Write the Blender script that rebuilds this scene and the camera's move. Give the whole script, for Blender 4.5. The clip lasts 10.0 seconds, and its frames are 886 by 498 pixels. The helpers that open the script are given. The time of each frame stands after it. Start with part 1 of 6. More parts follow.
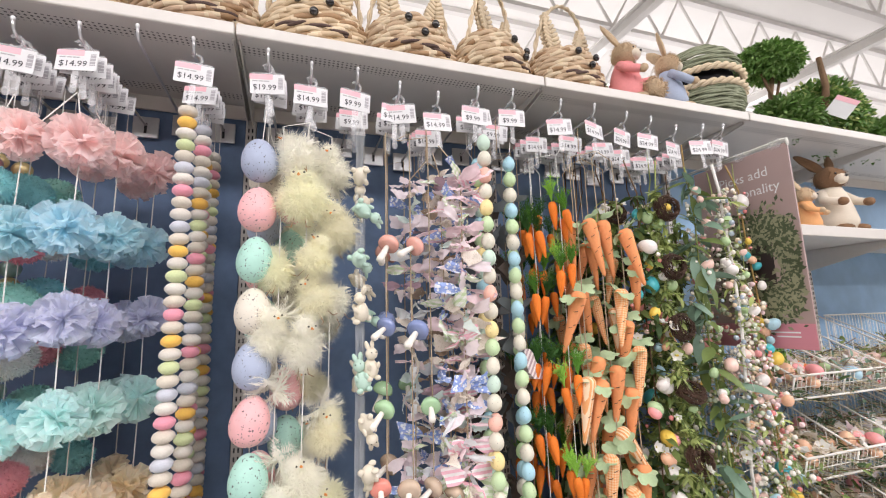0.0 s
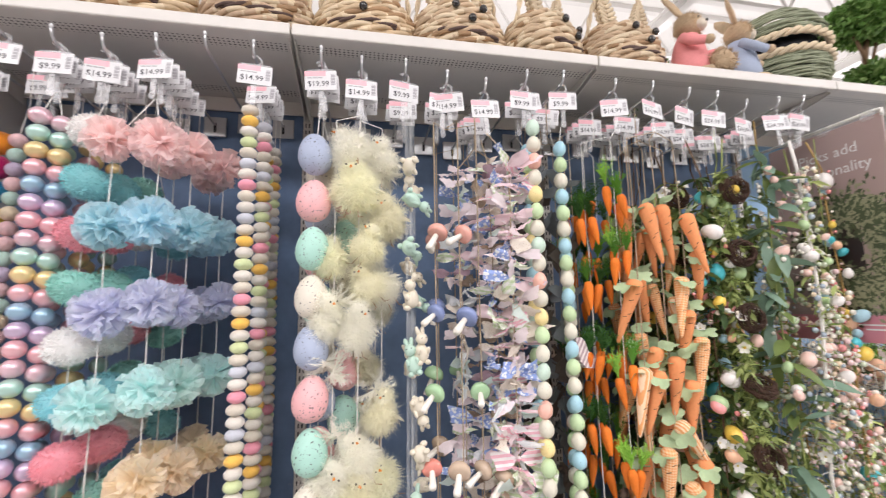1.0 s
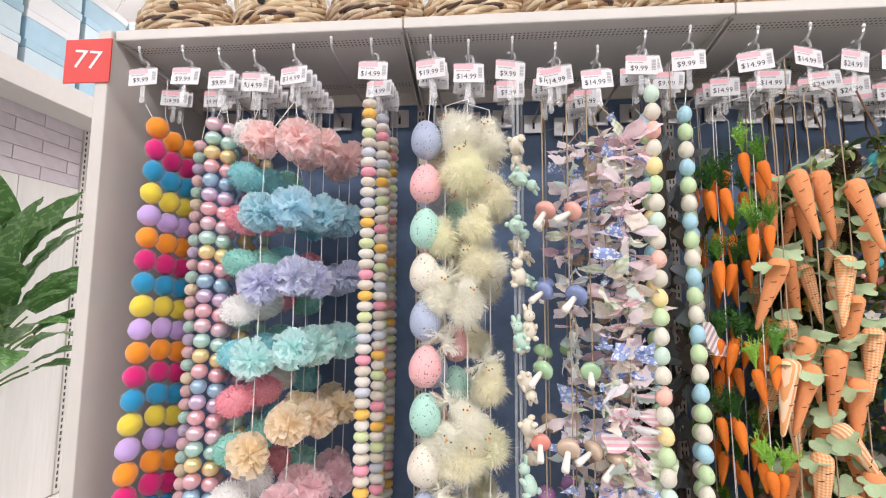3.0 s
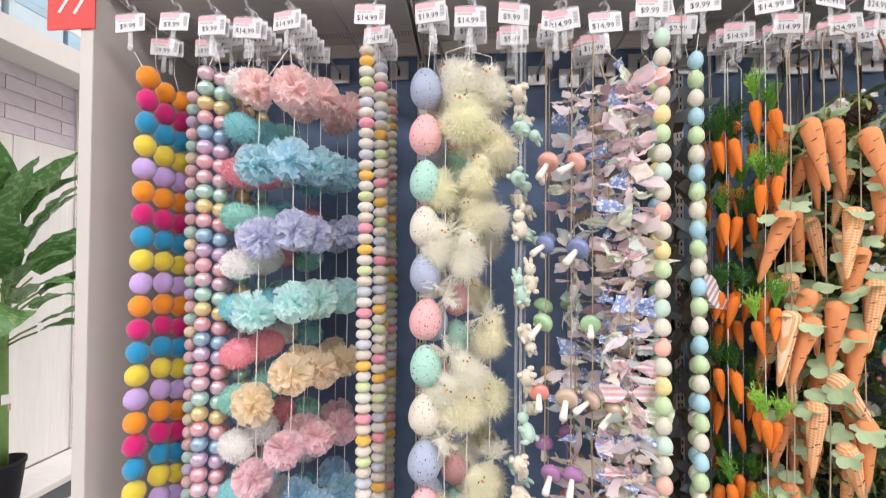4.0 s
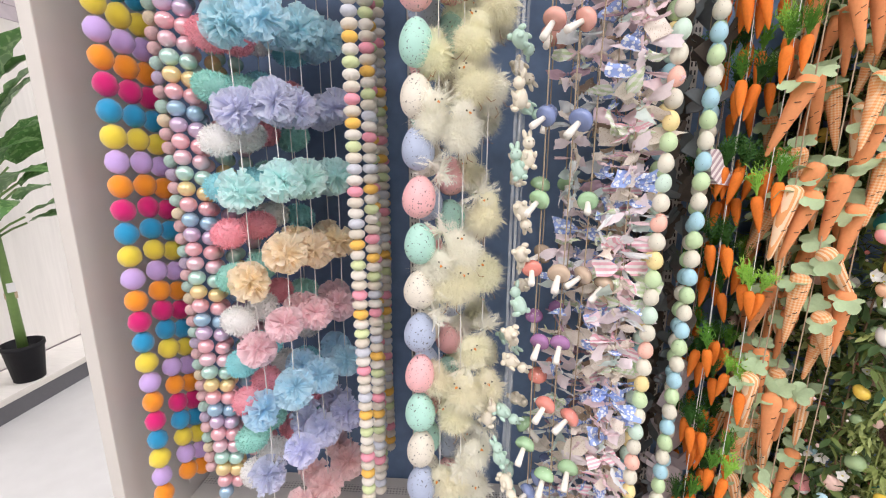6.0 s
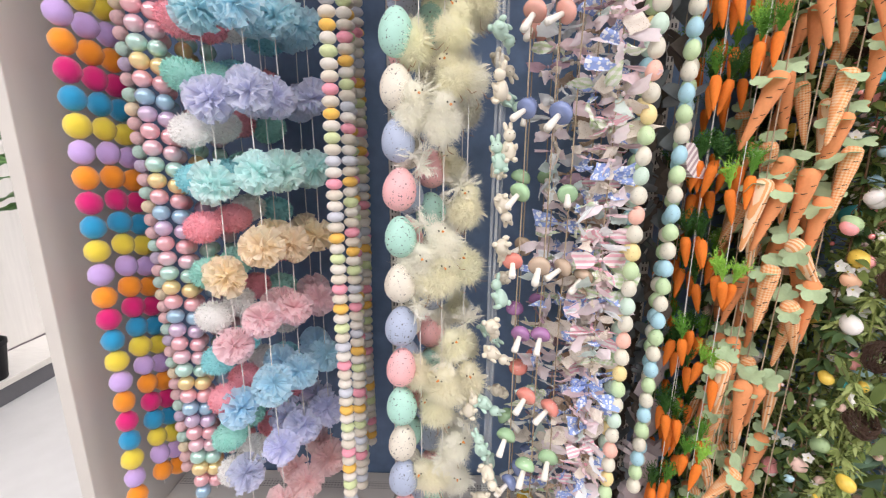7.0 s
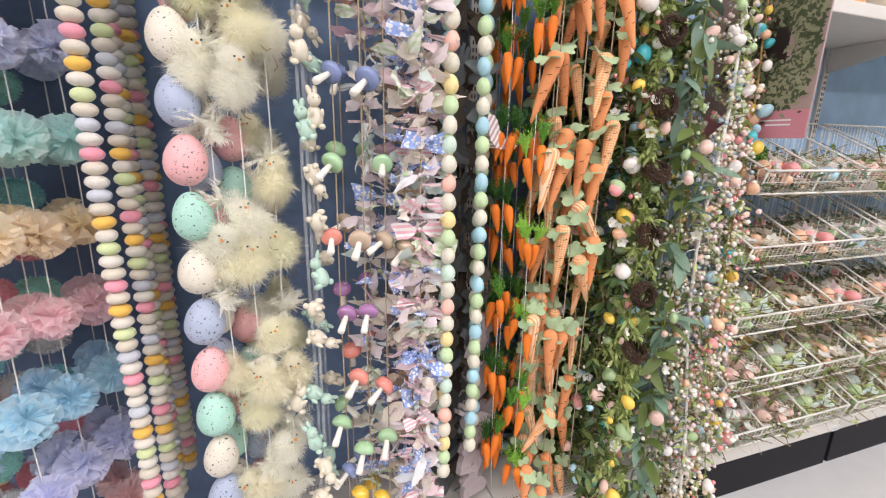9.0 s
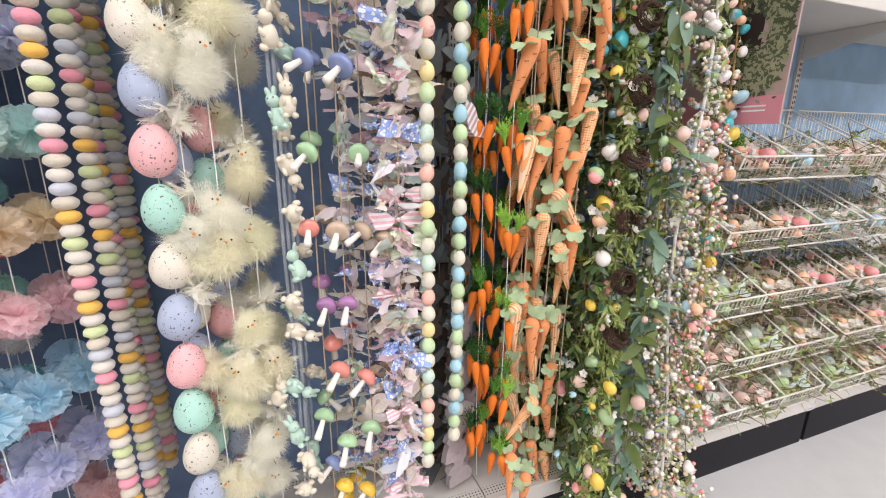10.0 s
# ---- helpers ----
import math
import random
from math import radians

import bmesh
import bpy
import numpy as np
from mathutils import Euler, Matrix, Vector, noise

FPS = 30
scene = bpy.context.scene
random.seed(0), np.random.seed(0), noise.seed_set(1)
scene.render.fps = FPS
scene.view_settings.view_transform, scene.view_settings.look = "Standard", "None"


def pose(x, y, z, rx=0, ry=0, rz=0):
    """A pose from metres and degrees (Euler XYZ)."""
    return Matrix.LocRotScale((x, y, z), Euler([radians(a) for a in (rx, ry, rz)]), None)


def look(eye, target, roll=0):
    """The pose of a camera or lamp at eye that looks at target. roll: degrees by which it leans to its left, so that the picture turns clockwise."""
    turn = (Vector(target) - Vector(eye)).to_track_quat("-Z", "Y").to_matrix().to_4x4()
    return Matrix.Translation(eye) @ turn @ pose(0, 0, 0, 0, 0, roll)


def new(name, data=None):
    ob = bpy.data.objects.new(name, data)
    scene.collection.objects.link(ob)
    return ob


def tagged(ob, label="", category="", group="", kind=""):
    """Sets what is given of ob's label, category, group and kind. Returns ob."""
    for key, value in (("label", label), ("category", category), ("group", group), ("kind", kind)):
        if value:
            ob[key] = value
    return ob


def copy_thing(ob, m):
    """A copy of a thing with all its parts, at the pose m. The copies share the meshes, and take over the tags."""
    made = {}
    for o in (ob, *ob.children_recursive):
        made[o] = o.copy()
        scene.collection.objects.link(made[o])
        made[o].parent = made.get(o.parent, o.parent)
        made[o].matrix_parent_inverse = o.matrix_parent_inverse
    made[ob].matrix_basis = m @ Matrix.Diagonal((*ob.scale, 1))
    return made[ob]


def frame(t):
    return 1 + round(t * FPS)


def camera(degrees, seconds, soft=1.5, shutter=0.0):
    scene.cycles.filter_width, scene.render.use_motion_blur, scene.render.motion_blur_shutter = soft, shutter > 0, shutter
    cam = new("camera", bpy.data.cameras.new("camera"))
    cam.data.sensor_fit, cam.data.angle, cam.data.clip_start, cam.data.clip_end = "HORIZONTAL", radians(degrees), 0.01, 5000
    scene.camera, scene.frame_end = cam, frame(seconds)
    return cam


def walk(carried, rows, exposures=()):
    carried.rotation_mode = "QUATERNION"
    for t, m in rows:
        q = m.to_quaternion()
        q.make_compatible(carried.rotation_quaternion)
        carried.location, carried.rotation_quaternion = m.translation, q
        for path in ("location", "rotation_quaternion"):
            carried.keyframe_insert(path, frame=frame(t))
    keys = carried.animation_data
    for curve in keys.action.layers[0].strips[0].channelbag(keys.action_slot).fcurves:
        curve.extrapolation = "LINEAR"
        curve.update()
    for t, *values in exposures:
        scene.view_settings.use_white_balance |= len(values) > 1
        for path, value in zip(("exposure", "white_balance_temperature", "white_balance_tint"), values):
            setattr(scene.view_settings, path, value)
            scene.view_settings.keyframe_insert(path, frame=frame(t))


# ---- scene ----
cam = camera(92.3, 10.0, soft=1.1, shutter=0.4)
PATH = [
    (0, (0.378, -0.105, 1.712), (1.013, 1.766, 2.027), -1.6),
    (0.5, (0.389, -0.110, 1.710), (0.944, 1.788, 2.007), -1.5),
    (1, (0.392, -0.120, 1.710), (0.778, 1.824, 1.974), -1.0),
    (1.5, (0.404, -0.135, 1.703), (0.544, 1.846, 1.939), -0.4),
    (2, (0.409, -0.145, 1.696), (0.369, 1.841, 1.926), -0.2),
    (2.5, (0.412, -0.152, 1.696), (0.277, 1.831, 1.912), -0.1),
    (4, (0.419, -0.133, 1.657), (0.251, 1.860, 1.694), 0.3),
    (4.5, (0.413, -0.126, 1.629), (0.252, 1.864, 1.503), 0.4),
    (5, (0.418, -0.117, 1.615), (0.259, 1.857, 1.336), 0.3),
    (5.5, (0.418, -0.107, 1.607), (0.272, 1.850, 1.221), 0.2),
    (7, (0.414, -0.095, 1.599), (0.373, 1.850, 1.132), 0.5),
    (7.5, (0.423, -0.094, 1.585), (0.530, 1.848, 1.117), 1.1),
    (8, (0.449, -0.085, 1.565), (0.779, 1.831, 1.095), 1.4),
    (8.5, (0.482, -0.077, 1.543), (1.004, 1.796, 1.076), 1.4),
    (9, (0.504, -0.074, 1.534), (1.132, 1.764, 1.059), 1.0),
    (9.5, (0.516, -0.073, 1.529), (1.184, 1.746, 1.034), 0.7),
    (10, (0.526, -0.075, 1.525), (1.206, 1.736, 1.017), 0.4),
]
walk(cam, [(t, look(eye, target, roll)) for t, eye, target, roll in PATH])

# ---- world and light ----
world = bpy.data.worlds.new("store_air")
world.use_nodes = True
world.node_tree.nodes["Background"].inputs[0].default_value = (1.0, 0.96, 0.9, 1)
world.node_tree.nodes["Background"].inputs[1].default_value = 0.3
scene.world = world
scene.view_settings.exposure = 0.0


def strip_or_fill_lamp(x, y, z, sx, sy, watts, colour=(1.0, 0.952, 0.98), up=False):
    """A row of ceiling strip lamps that shines down, or an added fill that brightens the roof deck from below."""
    data = bpy.data.lights.new("ceiling_or_fill_lamp", "AREA")
    data.shape, data.size, data.size_y, data.energy, data.color = "RECTANGLE", sx, sy, watts, colour
    ob = new("ceiling_or_fill_lamp", data)
    ob.matrix_basis = pose(x, y, z, 180 if up else 0)
    return ob


for ly, down, up in ((-1.6, 475, 50), (-4.6, 300, 50), (3.6, 360, 74), (6.8, 250, 80)):
    strip_or_fill_lamp(2.0, ly, 4.18, 17.0, 0.5, down)
    # added fill with no fixture of its own, lifts the roof deck's brightness
    strip_or_fill_lamp(2.0, ly, 4.2, 17.0, 1.2, up, up=True)


# ---- materials ----
def mat(name, colour, rough=0.6, vary=0.12, scale=40.0, bump=0.15, metal=0.0, coat=0.0, hue=0.0, through_light=0.0, sheen=0.0, dirt=None, spec=0.5):
    """A surface with grain and blotches at two scales, relief, and a slight change from piece to piece."""
    m = bpy.data.materials.new(name)
    m.use_nodes = True
    n, l = m.node_tree.nodes, m.node_tree.links
    p = n["Principled BSDF"]
    tc = n.new("ShaderNodeTexCoord")
    fine, broad = n.new("ShaderNodeTexNoise"), n.new("ShaderNodeTexNoise")
    fine.inputs["Scale"].default_value, fine.inputs["Detail"].default_value = scale, 4
    broad.inputs["Scale"].default_value, broad.inputs["Detail"].default_value = scale / 9, 3
    for t in (fine, broad):
        l.new(tc.outputs["Object"], t.inputs["Vector"])
    add = n.new("ShaderNodeMath")
    add.operation = "ADD"
    l.new(fine.outputs["Fac"], add.inputs[0])
    l.new(broad.outputs["Fac"], add.inputs[1])
    info = n.new("ShaderNodeObjectInfo")
    add2 = n.new("ShaderNodeMath")
    add2.operation = "MULTIPLY_ADD"
    l.new(info.outputs["Random"], add2.inputs[0])
    add2.inputs[1].default_value = 0.5
    l.new(add.outputs[0], add2.inputs[2])
    rng = n.new("ShaderNodeMapRange")
    l.new(add2.outputs[0], rng.inputs["Value"])
    rng.inputs["From Min"].default_value, rng.inputs["From Max"].default_value = 0.65, 1.85
    rng.inputs["To Min"].default_value, rng.inputs["To Max"].default_value = 1 - vary, 1 + vary
    hsv = n.new("ShaderNodeHueSaturation")
    hsv.inputs["Color"].default_value = (*colour, 1)
    l.new(rng.outputs["Result"], hsv.inputs["Value"])
    if hue:
        hr = n.new("ShaderNodeMapRange")
        l.new(info.outputs["Random"], hr.inputs["Value"])
        hr.inputs["To Min"].default_value, hr.inputs["To Max"].default_value = 0.5 - hue, 0.5 + hue
        l.new(hr.outputs["Result"], hsv.inputs["Hue"])
    l.new(hsv.outputs["Color"], p.inputs["Base Color"])
    p.inputs["Roughness"].default_value, p.inputs["Metallic"].default_value = rough, metal
    p.inputs["Coat Weight"].default_value = coat
    p.inputs["Coat Roughness"].default_value = 0.15
    p.inputs["Sheen Weight"].default_value = sheen
    p.inputs["Specular IOR Level"].default_value = spec
    if bump:
        b = n.new("ShaderNodeBump")
        b.inputs["Strength"].default_value, b.inputs["Distance"].default_value = bump, 0.004
        l.new(fine.outputs["Fac"], b.inputs["Height"])
        l.new(b.outputs["Normal"], p.inputs["Normal"])
    if through_light:
        tr, mix = n.new("ShaderNodeBsdfTranslucent"), n.new("ShaderNodeMixShader")
        l.new(hsv.outputs["Color"], tr.inputs["Color"])
        mix.inputs[0].default_value = through_light
        l.new(p.outputs[0], mix.inputs[1])
        l.new(tr.outputs[0], mix.inputs[2])
        l.new(mix.outputs[0], n["Material Output"].inputs[0])
    return m


def patterned(name, base, mark, kind, scale, rough=0.7, through_light=0.0, edge=0.5):
    """Cloth or shell with a printed pattern: specks, checks, stripes, dots or flowers."""
    m = mat(name, base, rough, 0.1, 60, 0.12, through_light=through_light)
    n, l = m.node_tree.nodes, m.node_tree.links
    hsv = [x for x in n if x.type == "HUE_SAT"][0]
    tc = [x for x in n if x.type == "TEX_COORD"][0]
    mix = n.new("ShaderNodeMix")
    mix.data_type = "RGBA"
    mix.inputs["A"].default_value, mix.inputs["B"].default_value = (*base, 1), (*mark, 1)
    if kind in ("specks", "flowers"):
        t = n.new("ShaderNodeTexNoise" if kind == "specks" else "ShaderNodeTexVoronoi")
        t.inputs["Scale"].default_value = scale
        l.new(tc.outputs["Object"], t.inputs["Vector"])
        src = t.outputs["Fac"] if kind == "specks" else t.outputs["Distance"]
        cut = n.new("ShaderNodeMath")
        cut.operation = "GREATER_THAN" if kind == "specks" else "LESS_THAN"
        cut.inputs[1].default_value = edge
        l.new(src, cut.inputs[0])
        l.new(cut.outputs[0], mix.inputs["Factor"])
    else:
        sep = n.new("ShaderNodeSeparateXYZ")
        l.new(tc.outputs["Object"], sep.inputs[0])
        outs = []
        for axis in ("X", "Z") if kind == "checks" else ("X",):
            s = n.new("ShaderNodeMath")
            s.operation = "MULTIPLY"
            s.inputs[1].default_value = scale
            l.new(sep.outputs[axis], s.inputs[0])
            f = n.new("ShaderNodeMath")
            f.operation = "FRACT"
            l.new(s.outputs[0], f.inputs[0])
            g = n.new("ShaderNodeMath")
            g.operation = "GREATER_THAN"
            g.inputs[1].default_value = 0.5
            l.new(f.outputs[0], g.inputs[0])
            outs.append(g.outputs[0])
        if len(outs) == 2:
            a = n.new("ShaderNodeMath")
            a.operation = "ADD"
            l.new(outs[0], a.inputs[0])
            l.new(outs[1], a.inputs[1])
            h = n.new("ShaderNodeMath")
            h.operation = "MULTIPLY"
            h.inputs[1].default_value = 0.5
            l.new(a.outputs[0], h.inputs[0])
            outs = [h.outputs[0]]
        l.new(outs[0], mix.inputs["Factor"])
    l.new(mix.outputs["Result"], hsv.inputs["Color"])
    return m


def clear_plastic(name, tint=(0.92, 0.93, 0.94), share=0.22):
    m = bpy.data.materials.new(name)
    m.use_nodes = True
    n, l = m.node_tree.nodes, m.node_tree.links
    p = n["Principled BSDF"]
    p.inputs["Base Color"].default_value, p.inputs["Roughness"].default_value = (*tint, 1), 0.18
    tr, mix = n.new("ShaderNodeBsdfTransparent"), n.new("ShaderNodeMixShader")
    mix.inputs[0].default_value = share
    l.new(tr.outputs[0], mix.inputs[1])
    l.new(p.outputs[0], mix.inputs[2])
    l.new(mix.outputs[0], n["Material Output"].inputs[0])
    return m


def perforated(name, base, hole, pitch, rows):
    """Painted sheet metal with rows of punched holes; rows are (from, to) across y."""
    m = mat(name, base, 0.45, 0.05, 30, 0.05)
    n, l = m.node_tree.nodes, m.node_tree.links
    hsv = [x for x in n if x.type == "HUE_SAT"][0]
    tc = [x for x in n if x.type == "TEX_COORD"][0]
    sep = n.new("ShaderNodeSeparateXYZ")
    l.new(tc.outputs["Object"], sep.inputs[0])

    def op(kind, a, b):
        q = n.new("ShaderNodeMath")
        q.operation = kind
        for i, v in enumerate((a, b)):
            if isinstance(v, (int, float)):
                q.inputs[i].default_value = v
            elif v is not None:
                l.new(v, q.inputs[i])
        return q.outputs[0]
    d = []
    for axis in ("X", "Y"):
        f = op("FRACT", op("MULTIPLY", sep.outputs[axis], 1 / pitch), None)
        s = op("SUBTRACT", f, 0.5)
        d.append(op("MULTIPLY", s, s))
    dot = op("LESS_THAN", op("ADD", d[0], d[1]), 0.065)
    band = None
    for a, b in rows:
        inside = op("MULTIPLY", op("GREATER_THAN", sep.outputs["Y"], a), op("LESS_THAN", sep.outputs["Y"], b))
        band = inside if band is None else op("MAXIMUM", band, inside)
    mix = n.new("ShaderNodeMix")
    mix.data_type = "RGBA"
    mix.inputs["A"].default_value, mix.inputs["B"].default_value = (*base, 1), (*hole, 1)
    l.new(op("MULTIPLY", dot, band), mix.inputs["Factor"])
    l.new(mix.outputs["Result"], hsv.inputs["Color"])
    return m


CREAM = (0.66, 0.63, 0.585)
M_SHELF = mat("cream_enamel", CREAM, 0.4, 0.06, 25, 0.04)
M_PERF = perforated("perforated_enamel", CREAM, (0.10, 0.09, 0.085), 0.0125, [(1.055, 1.0925), (1.33, 1.3675)])
M_PANEL = mat("panel_laminate", (0.63, 0.60, 0.555), 0.5, 0.05, 12, 0.05)
M_BLUE = mat("blue_backing", (0.145, 0.225, 0.375), 0.6, 0.35, 22, 0.04)
M_SKY = mat("sky_blue_backing", (0.29, 0.46, 0.66), 0.6, 0.3, 9, 0.04)
M_FLOOR = mat("floor_concrete", (0.54, 0.54, 0.54), 0.35, 0.1, 9, 0.06)
M_CEIL = mat("ceiling_white", (0.82, 0.80, 0.77), 0.8, 0.06, 2, 0.0)
M_BEAM = mat("truss_white", (0.72, 0.70, 0.67), 0.6, 0.08, 5, 0.0)
M_BLACK = mat("kick_black", (0.012, 0.012, 0.015), 0.6, 0.25, 30, 0.1, spec=0.2)
M_SLOT = mat("slot_dark", (0.03, 0.03, 0.035), 0.6, 0.1, 30, 0)
M_STEEL = mat("zinc_steel", (0.62, 0.62, 0.63), 0.28, 0.08, 80, 0.03, metal=0.9)
M_WIRE = mat("wire_white", (0.80, 0.78, 0.72), 0.35, 0.05, 60, 0.03)
M_CLEAR = clear_plastic("clear_hanger")
M_FILM = clear_plastic("plastic_film", (0.97, 0.97, 0.97), 0.26)
M_LABEL = mat("label_paper", (0.74, 0.74, 0.745), 0.5, 0.03, 50, 0.02)
M_LPINK = mat("label_pink", (0.86, 0.47, 0.52), 0.5, 0.06, 50, 0.02)
M_INK = mat("label_ink", (0.03, 0.03, 0.04), 0.6, 0.1, 50, 0)
M_GREYINK = mat("label_grey_ink", (0.42, 0.41, 0.43), 0.6, 0.1, 50, 0)
M_STRING = mat("white_string", (0.80, 0.78, 0.74), 0.8, 0.08, 300, 0.2)
M_TWINE = mat("jute_twine", (0.46, 0.36, 0.25), 0.9, 0.25, 300, 0.4)
M_RED = mat("sign_red", (0.66, 0.030, 0.022), 0.45, 0.05, 20, 0.02)
M_SIGNWHITE = mat("sign_white", (0.80, 0.80, 0.80), 0.5, 0.02, 20, 0)
M_GREYWALL = mat("far_wall", (0.62, 0.60, 0.57), 0.8, 0.06, 3, 0.02)


# ---- mesh helpers ----
class Shape:
    """Collects vertices and faces of one mesh, with a material number for each face."""

    def __init__(self):
        self.v, self.f, self.k = [], [], []

    def add(self, verts, faces, k=0):
        o = len(self.v)
        self.v.extend([tuple(p) for p in verts])
        self.f.extend([tuple(o + i for i in f) for f in faces])
        self.k.extend([k] * len(faces))
        return self

    def merge(self, other, m=None, k=None):
        o = len(self.v)
        m = m or Matrix()
        self.v.extend([tuple(m @ Vector(p)) for p in other.v])
        self.f.extend([tuple(o + i for i in f) for f in other.f])
        self.k.extend(other.k if k is None else [k] * len(other.f))
        return self

    def mesh(self, name, mats, smooth=True):
        me = bpy.data.meshes.new(name)
        me.from_pydata(self.v, [], self.f)
        for m in mats if isinstance(mats, (list, tuple)) else [mats]:
            me.materials.append(m)
        me.polygons.foreach_set("material_index", self.k)
        me.polygons.foreach_set("use_smooth", [smooth] * len(self.f))
        me.update()
        return me


def box(x0, x1, y0, y1, z0, z1, bevel=0.0, sh=None, k=0):
    """A block with chamfered edges."""
    bm = bmesh.new()
    bmesh.ops.create_cube(bm, size=1, matrix=Matrix.Translation(((x0 + x1) / 2, (y0 + y1) / 2, (z0 + z1) / 2)) @ Matrix.Diagonal((x1 - x0, y1 - y0, z1 - z0, 1)))
    if bevel:
        bmesh.ops.bevel(bm, geom=bm.edges[:], offset=bevel, segments=2, profile=0.5, affect="EDGES")
    sh = sh or Shape()
    bm.verts.index_update()
    sh.add([v.co for v in bm.verts], [[v.index for v in f.verts] for f in bm.faces], k)
    bm.free()
    return sh


def lathe(profile, n=16, sh=None, k=0, wob=None):
    """A turned form about z; profile is (radius, z) from bottom to top."""
    sh = sh or Shape()
    verts, faces = [], []
    for r, z in profile:
        for i in range(n):
            a = 2 * math.pi * i / n
            q = r * (wob(a, z) if wob else 1)
            verts.append((q * math.cos(a), q * math.sin(a), z))
    for j in range(len(profile) - 1):
        for i in range(n):
            faces.append((j * n + i, j * n + (i + 1) % n, (j + 1) * n + (i + 1) % n, (j + 1) * n + i))
    faces.append(tuple(reversed(range(n))))
    faces.append(tuple((len(profile) - 1) * n + i for i in range(n)))
    return sh.add(verts, faces, k)


def ball(rx, ry, rz, n=14, rows=9, egg=0.0, sh=None, k=0, at=(0, 0, 0), turn=None, rough=0.0, seed=0):
    """A rounded bead or egg; egg > 0 tapers the top."""
    sh = sh or Shape()
    verts, faces = [(0, 0, -rz)], []
    for j in range(1, rows):
        t = math.pi * j / rows
        z = -math.cos(t)
        w = math.sin(t) * (1 - egg * z)
        for i in range(n):
            a = 2 * math.pi * i / n
            q = 1.0
            if rough:
                q += rough * noise.noise(Vector((math.cos(a) * w * 2.3 + seed, math.sin(a) * w * 2.3, z * 2.3)))
            verts.append((rx * w * math.cos(a) * q, ry * w * math.sin(a) * q, rz * z * q))
    verts.append((0, 0, rz))
    for i in range(n):
        faces.append((0, 1 + (i + 1) % n, 1 + i))
    for j in range(rows - 2):
        for i in range(n):
            a, b = 1 + j * n + i, 1 + j * n + (i + 1) % n
            faces.append((a, b, b + n, a + n))
    last = len(verts) - 1
    for i in range(n):
        faces.append((last, last - n + i, last - n + (i + 1) % n))
    m = Matrix.Translation(at) @ (turn or Matrix())
    return sh.add([m @ Vector(p) for p in verts], faces, k)


def tube(points, r, n=6, sh=None, k=0, taper=1.0):
    """A round rod or cord along points; taper scales the far end."""
    sh = sh or Shape()
    pts = [Vector(p) for p in points]
    verts, faces = [], []
    side = None
    for i, p in enumerate(pts):
        d = (pts[min(i + 1, len(pts) - 1)] - pts[max(i - 1, 0)]).normalized()
        if side is None:
            side = d.orthogonal().normalized()
        side = (side - d * side.dot(d)).normalized()
        up = d.cross(side)
        q = r * (1 + (taper - 1) * i / max(1, len(pts) - 1))
        for j in range(n):
            a = 2 * math.pi * j / n
            verts.append(p + side * (q * math.cos(a)) + up * (q * math.sin(a)))
    for i in range(len(pts) - 1):
        for j in range(n):
            faces.append((i * n + j, i * n + (j + 1) % n, (i + 1) * n + (j + 1) % n, (i + 1) * n + j))
    faces.append(tuple(reversed(range(n))))
    faces.append(tuple((len(pts) - 1) * n + j for j in range(n)))
    return sh.add(verts, faces, k)


def leaf(length, width, fold=0.25, curl=0.3, seg=5, sh=None, k=0, m=None):
    """A pointed leaf along +y, folded on its rib and curled down."""
    sh = sh or Shape()
    verts, faces = [], []
    for i in range(seg + 1):
        t = i / seg
        w = width * 0.5 * math.sin(math.pi * min(1, t * 0.92 + 0.06)) ** 0.8
        y, z = length * t, -curl * length * t * t
        verts += [(-w, y, z + w * fold), (0, y, z), (w, y, z + w * fold)]
    for i in range(seg):
        a = i * 3
        faces += [(a, a + 1, a + 4, a + 3), (a + 1, a + 2, a + 5, a + 4)]
    m = m or Matrix()
    return sh.add([m @ Vector(p) for p in verts], faces, k)


def ribbon(points, width_dir, width, sh=None, k=0):
    """A thin band along points, with its two ends cut in a notch."""
    sh = sh or Shape()
    verts, faces = [], []
    w = Vector(width_dir).normalized() * width * 0.5
    for p in points:
        verts += [Vector(p) - w, Vector(p) + w]
    for i in range(len(points) - 1):
        faces.append((2 * i, 2 * i + 1, 2 * i + 3, 2 * i + 2))
    return sh.add(verts, faces, k)


def part(name, me, parent, label="", m=None):
    """Links a mesh as one part under a thing."""
    ob = new(name, me)
    ob.parent = parent
    if m is not None:
        ob.matrix_basis = m
    if label:
        ob["label"] = label
    return ob


def thing(name, label, category, at=(0, 0, 0), group="", kind="", me=None):
    ob = new(name, me)
    ob.matrix_basis = Matrix.Translation(at)
    return tagged(ob, label, category, group, kind)


def rot(rx=0, ry=0, rz=0):
    return pose(0, 0, 0, rx, ry, rz)


rnd = random.Random(7)
TEXTS = {}


def text_mesh(words, size, material, depth=0.0):
    """Letters of the built-in font as a mesh in the x-z plane, facing -y, centred."""
    key = (words, size, material.name)
    if key not in TEXTS:
        c = bpy.data.curves.new("letters", "FONT")
        c.body, c.size, c.align_x, c.align_y, c.extrude = words, size, "CENTER", "CENTER", depth
        c.resolution_u = 2
        ob = bpy.data.objects.new("letters", c)
        scene.collection.objects.link(ob)
        me = bpy.data.meshes.new_from_object(ob.evaluated_get(bpy.context.evaluated_depsgraph_get()))
        bpy.data.objects.remove(ob)
        me.transform(rot(90))
        me.materials.clear()
        me.materials.append(material)
        TEXTS[key] = me
    return TEXTS[key]


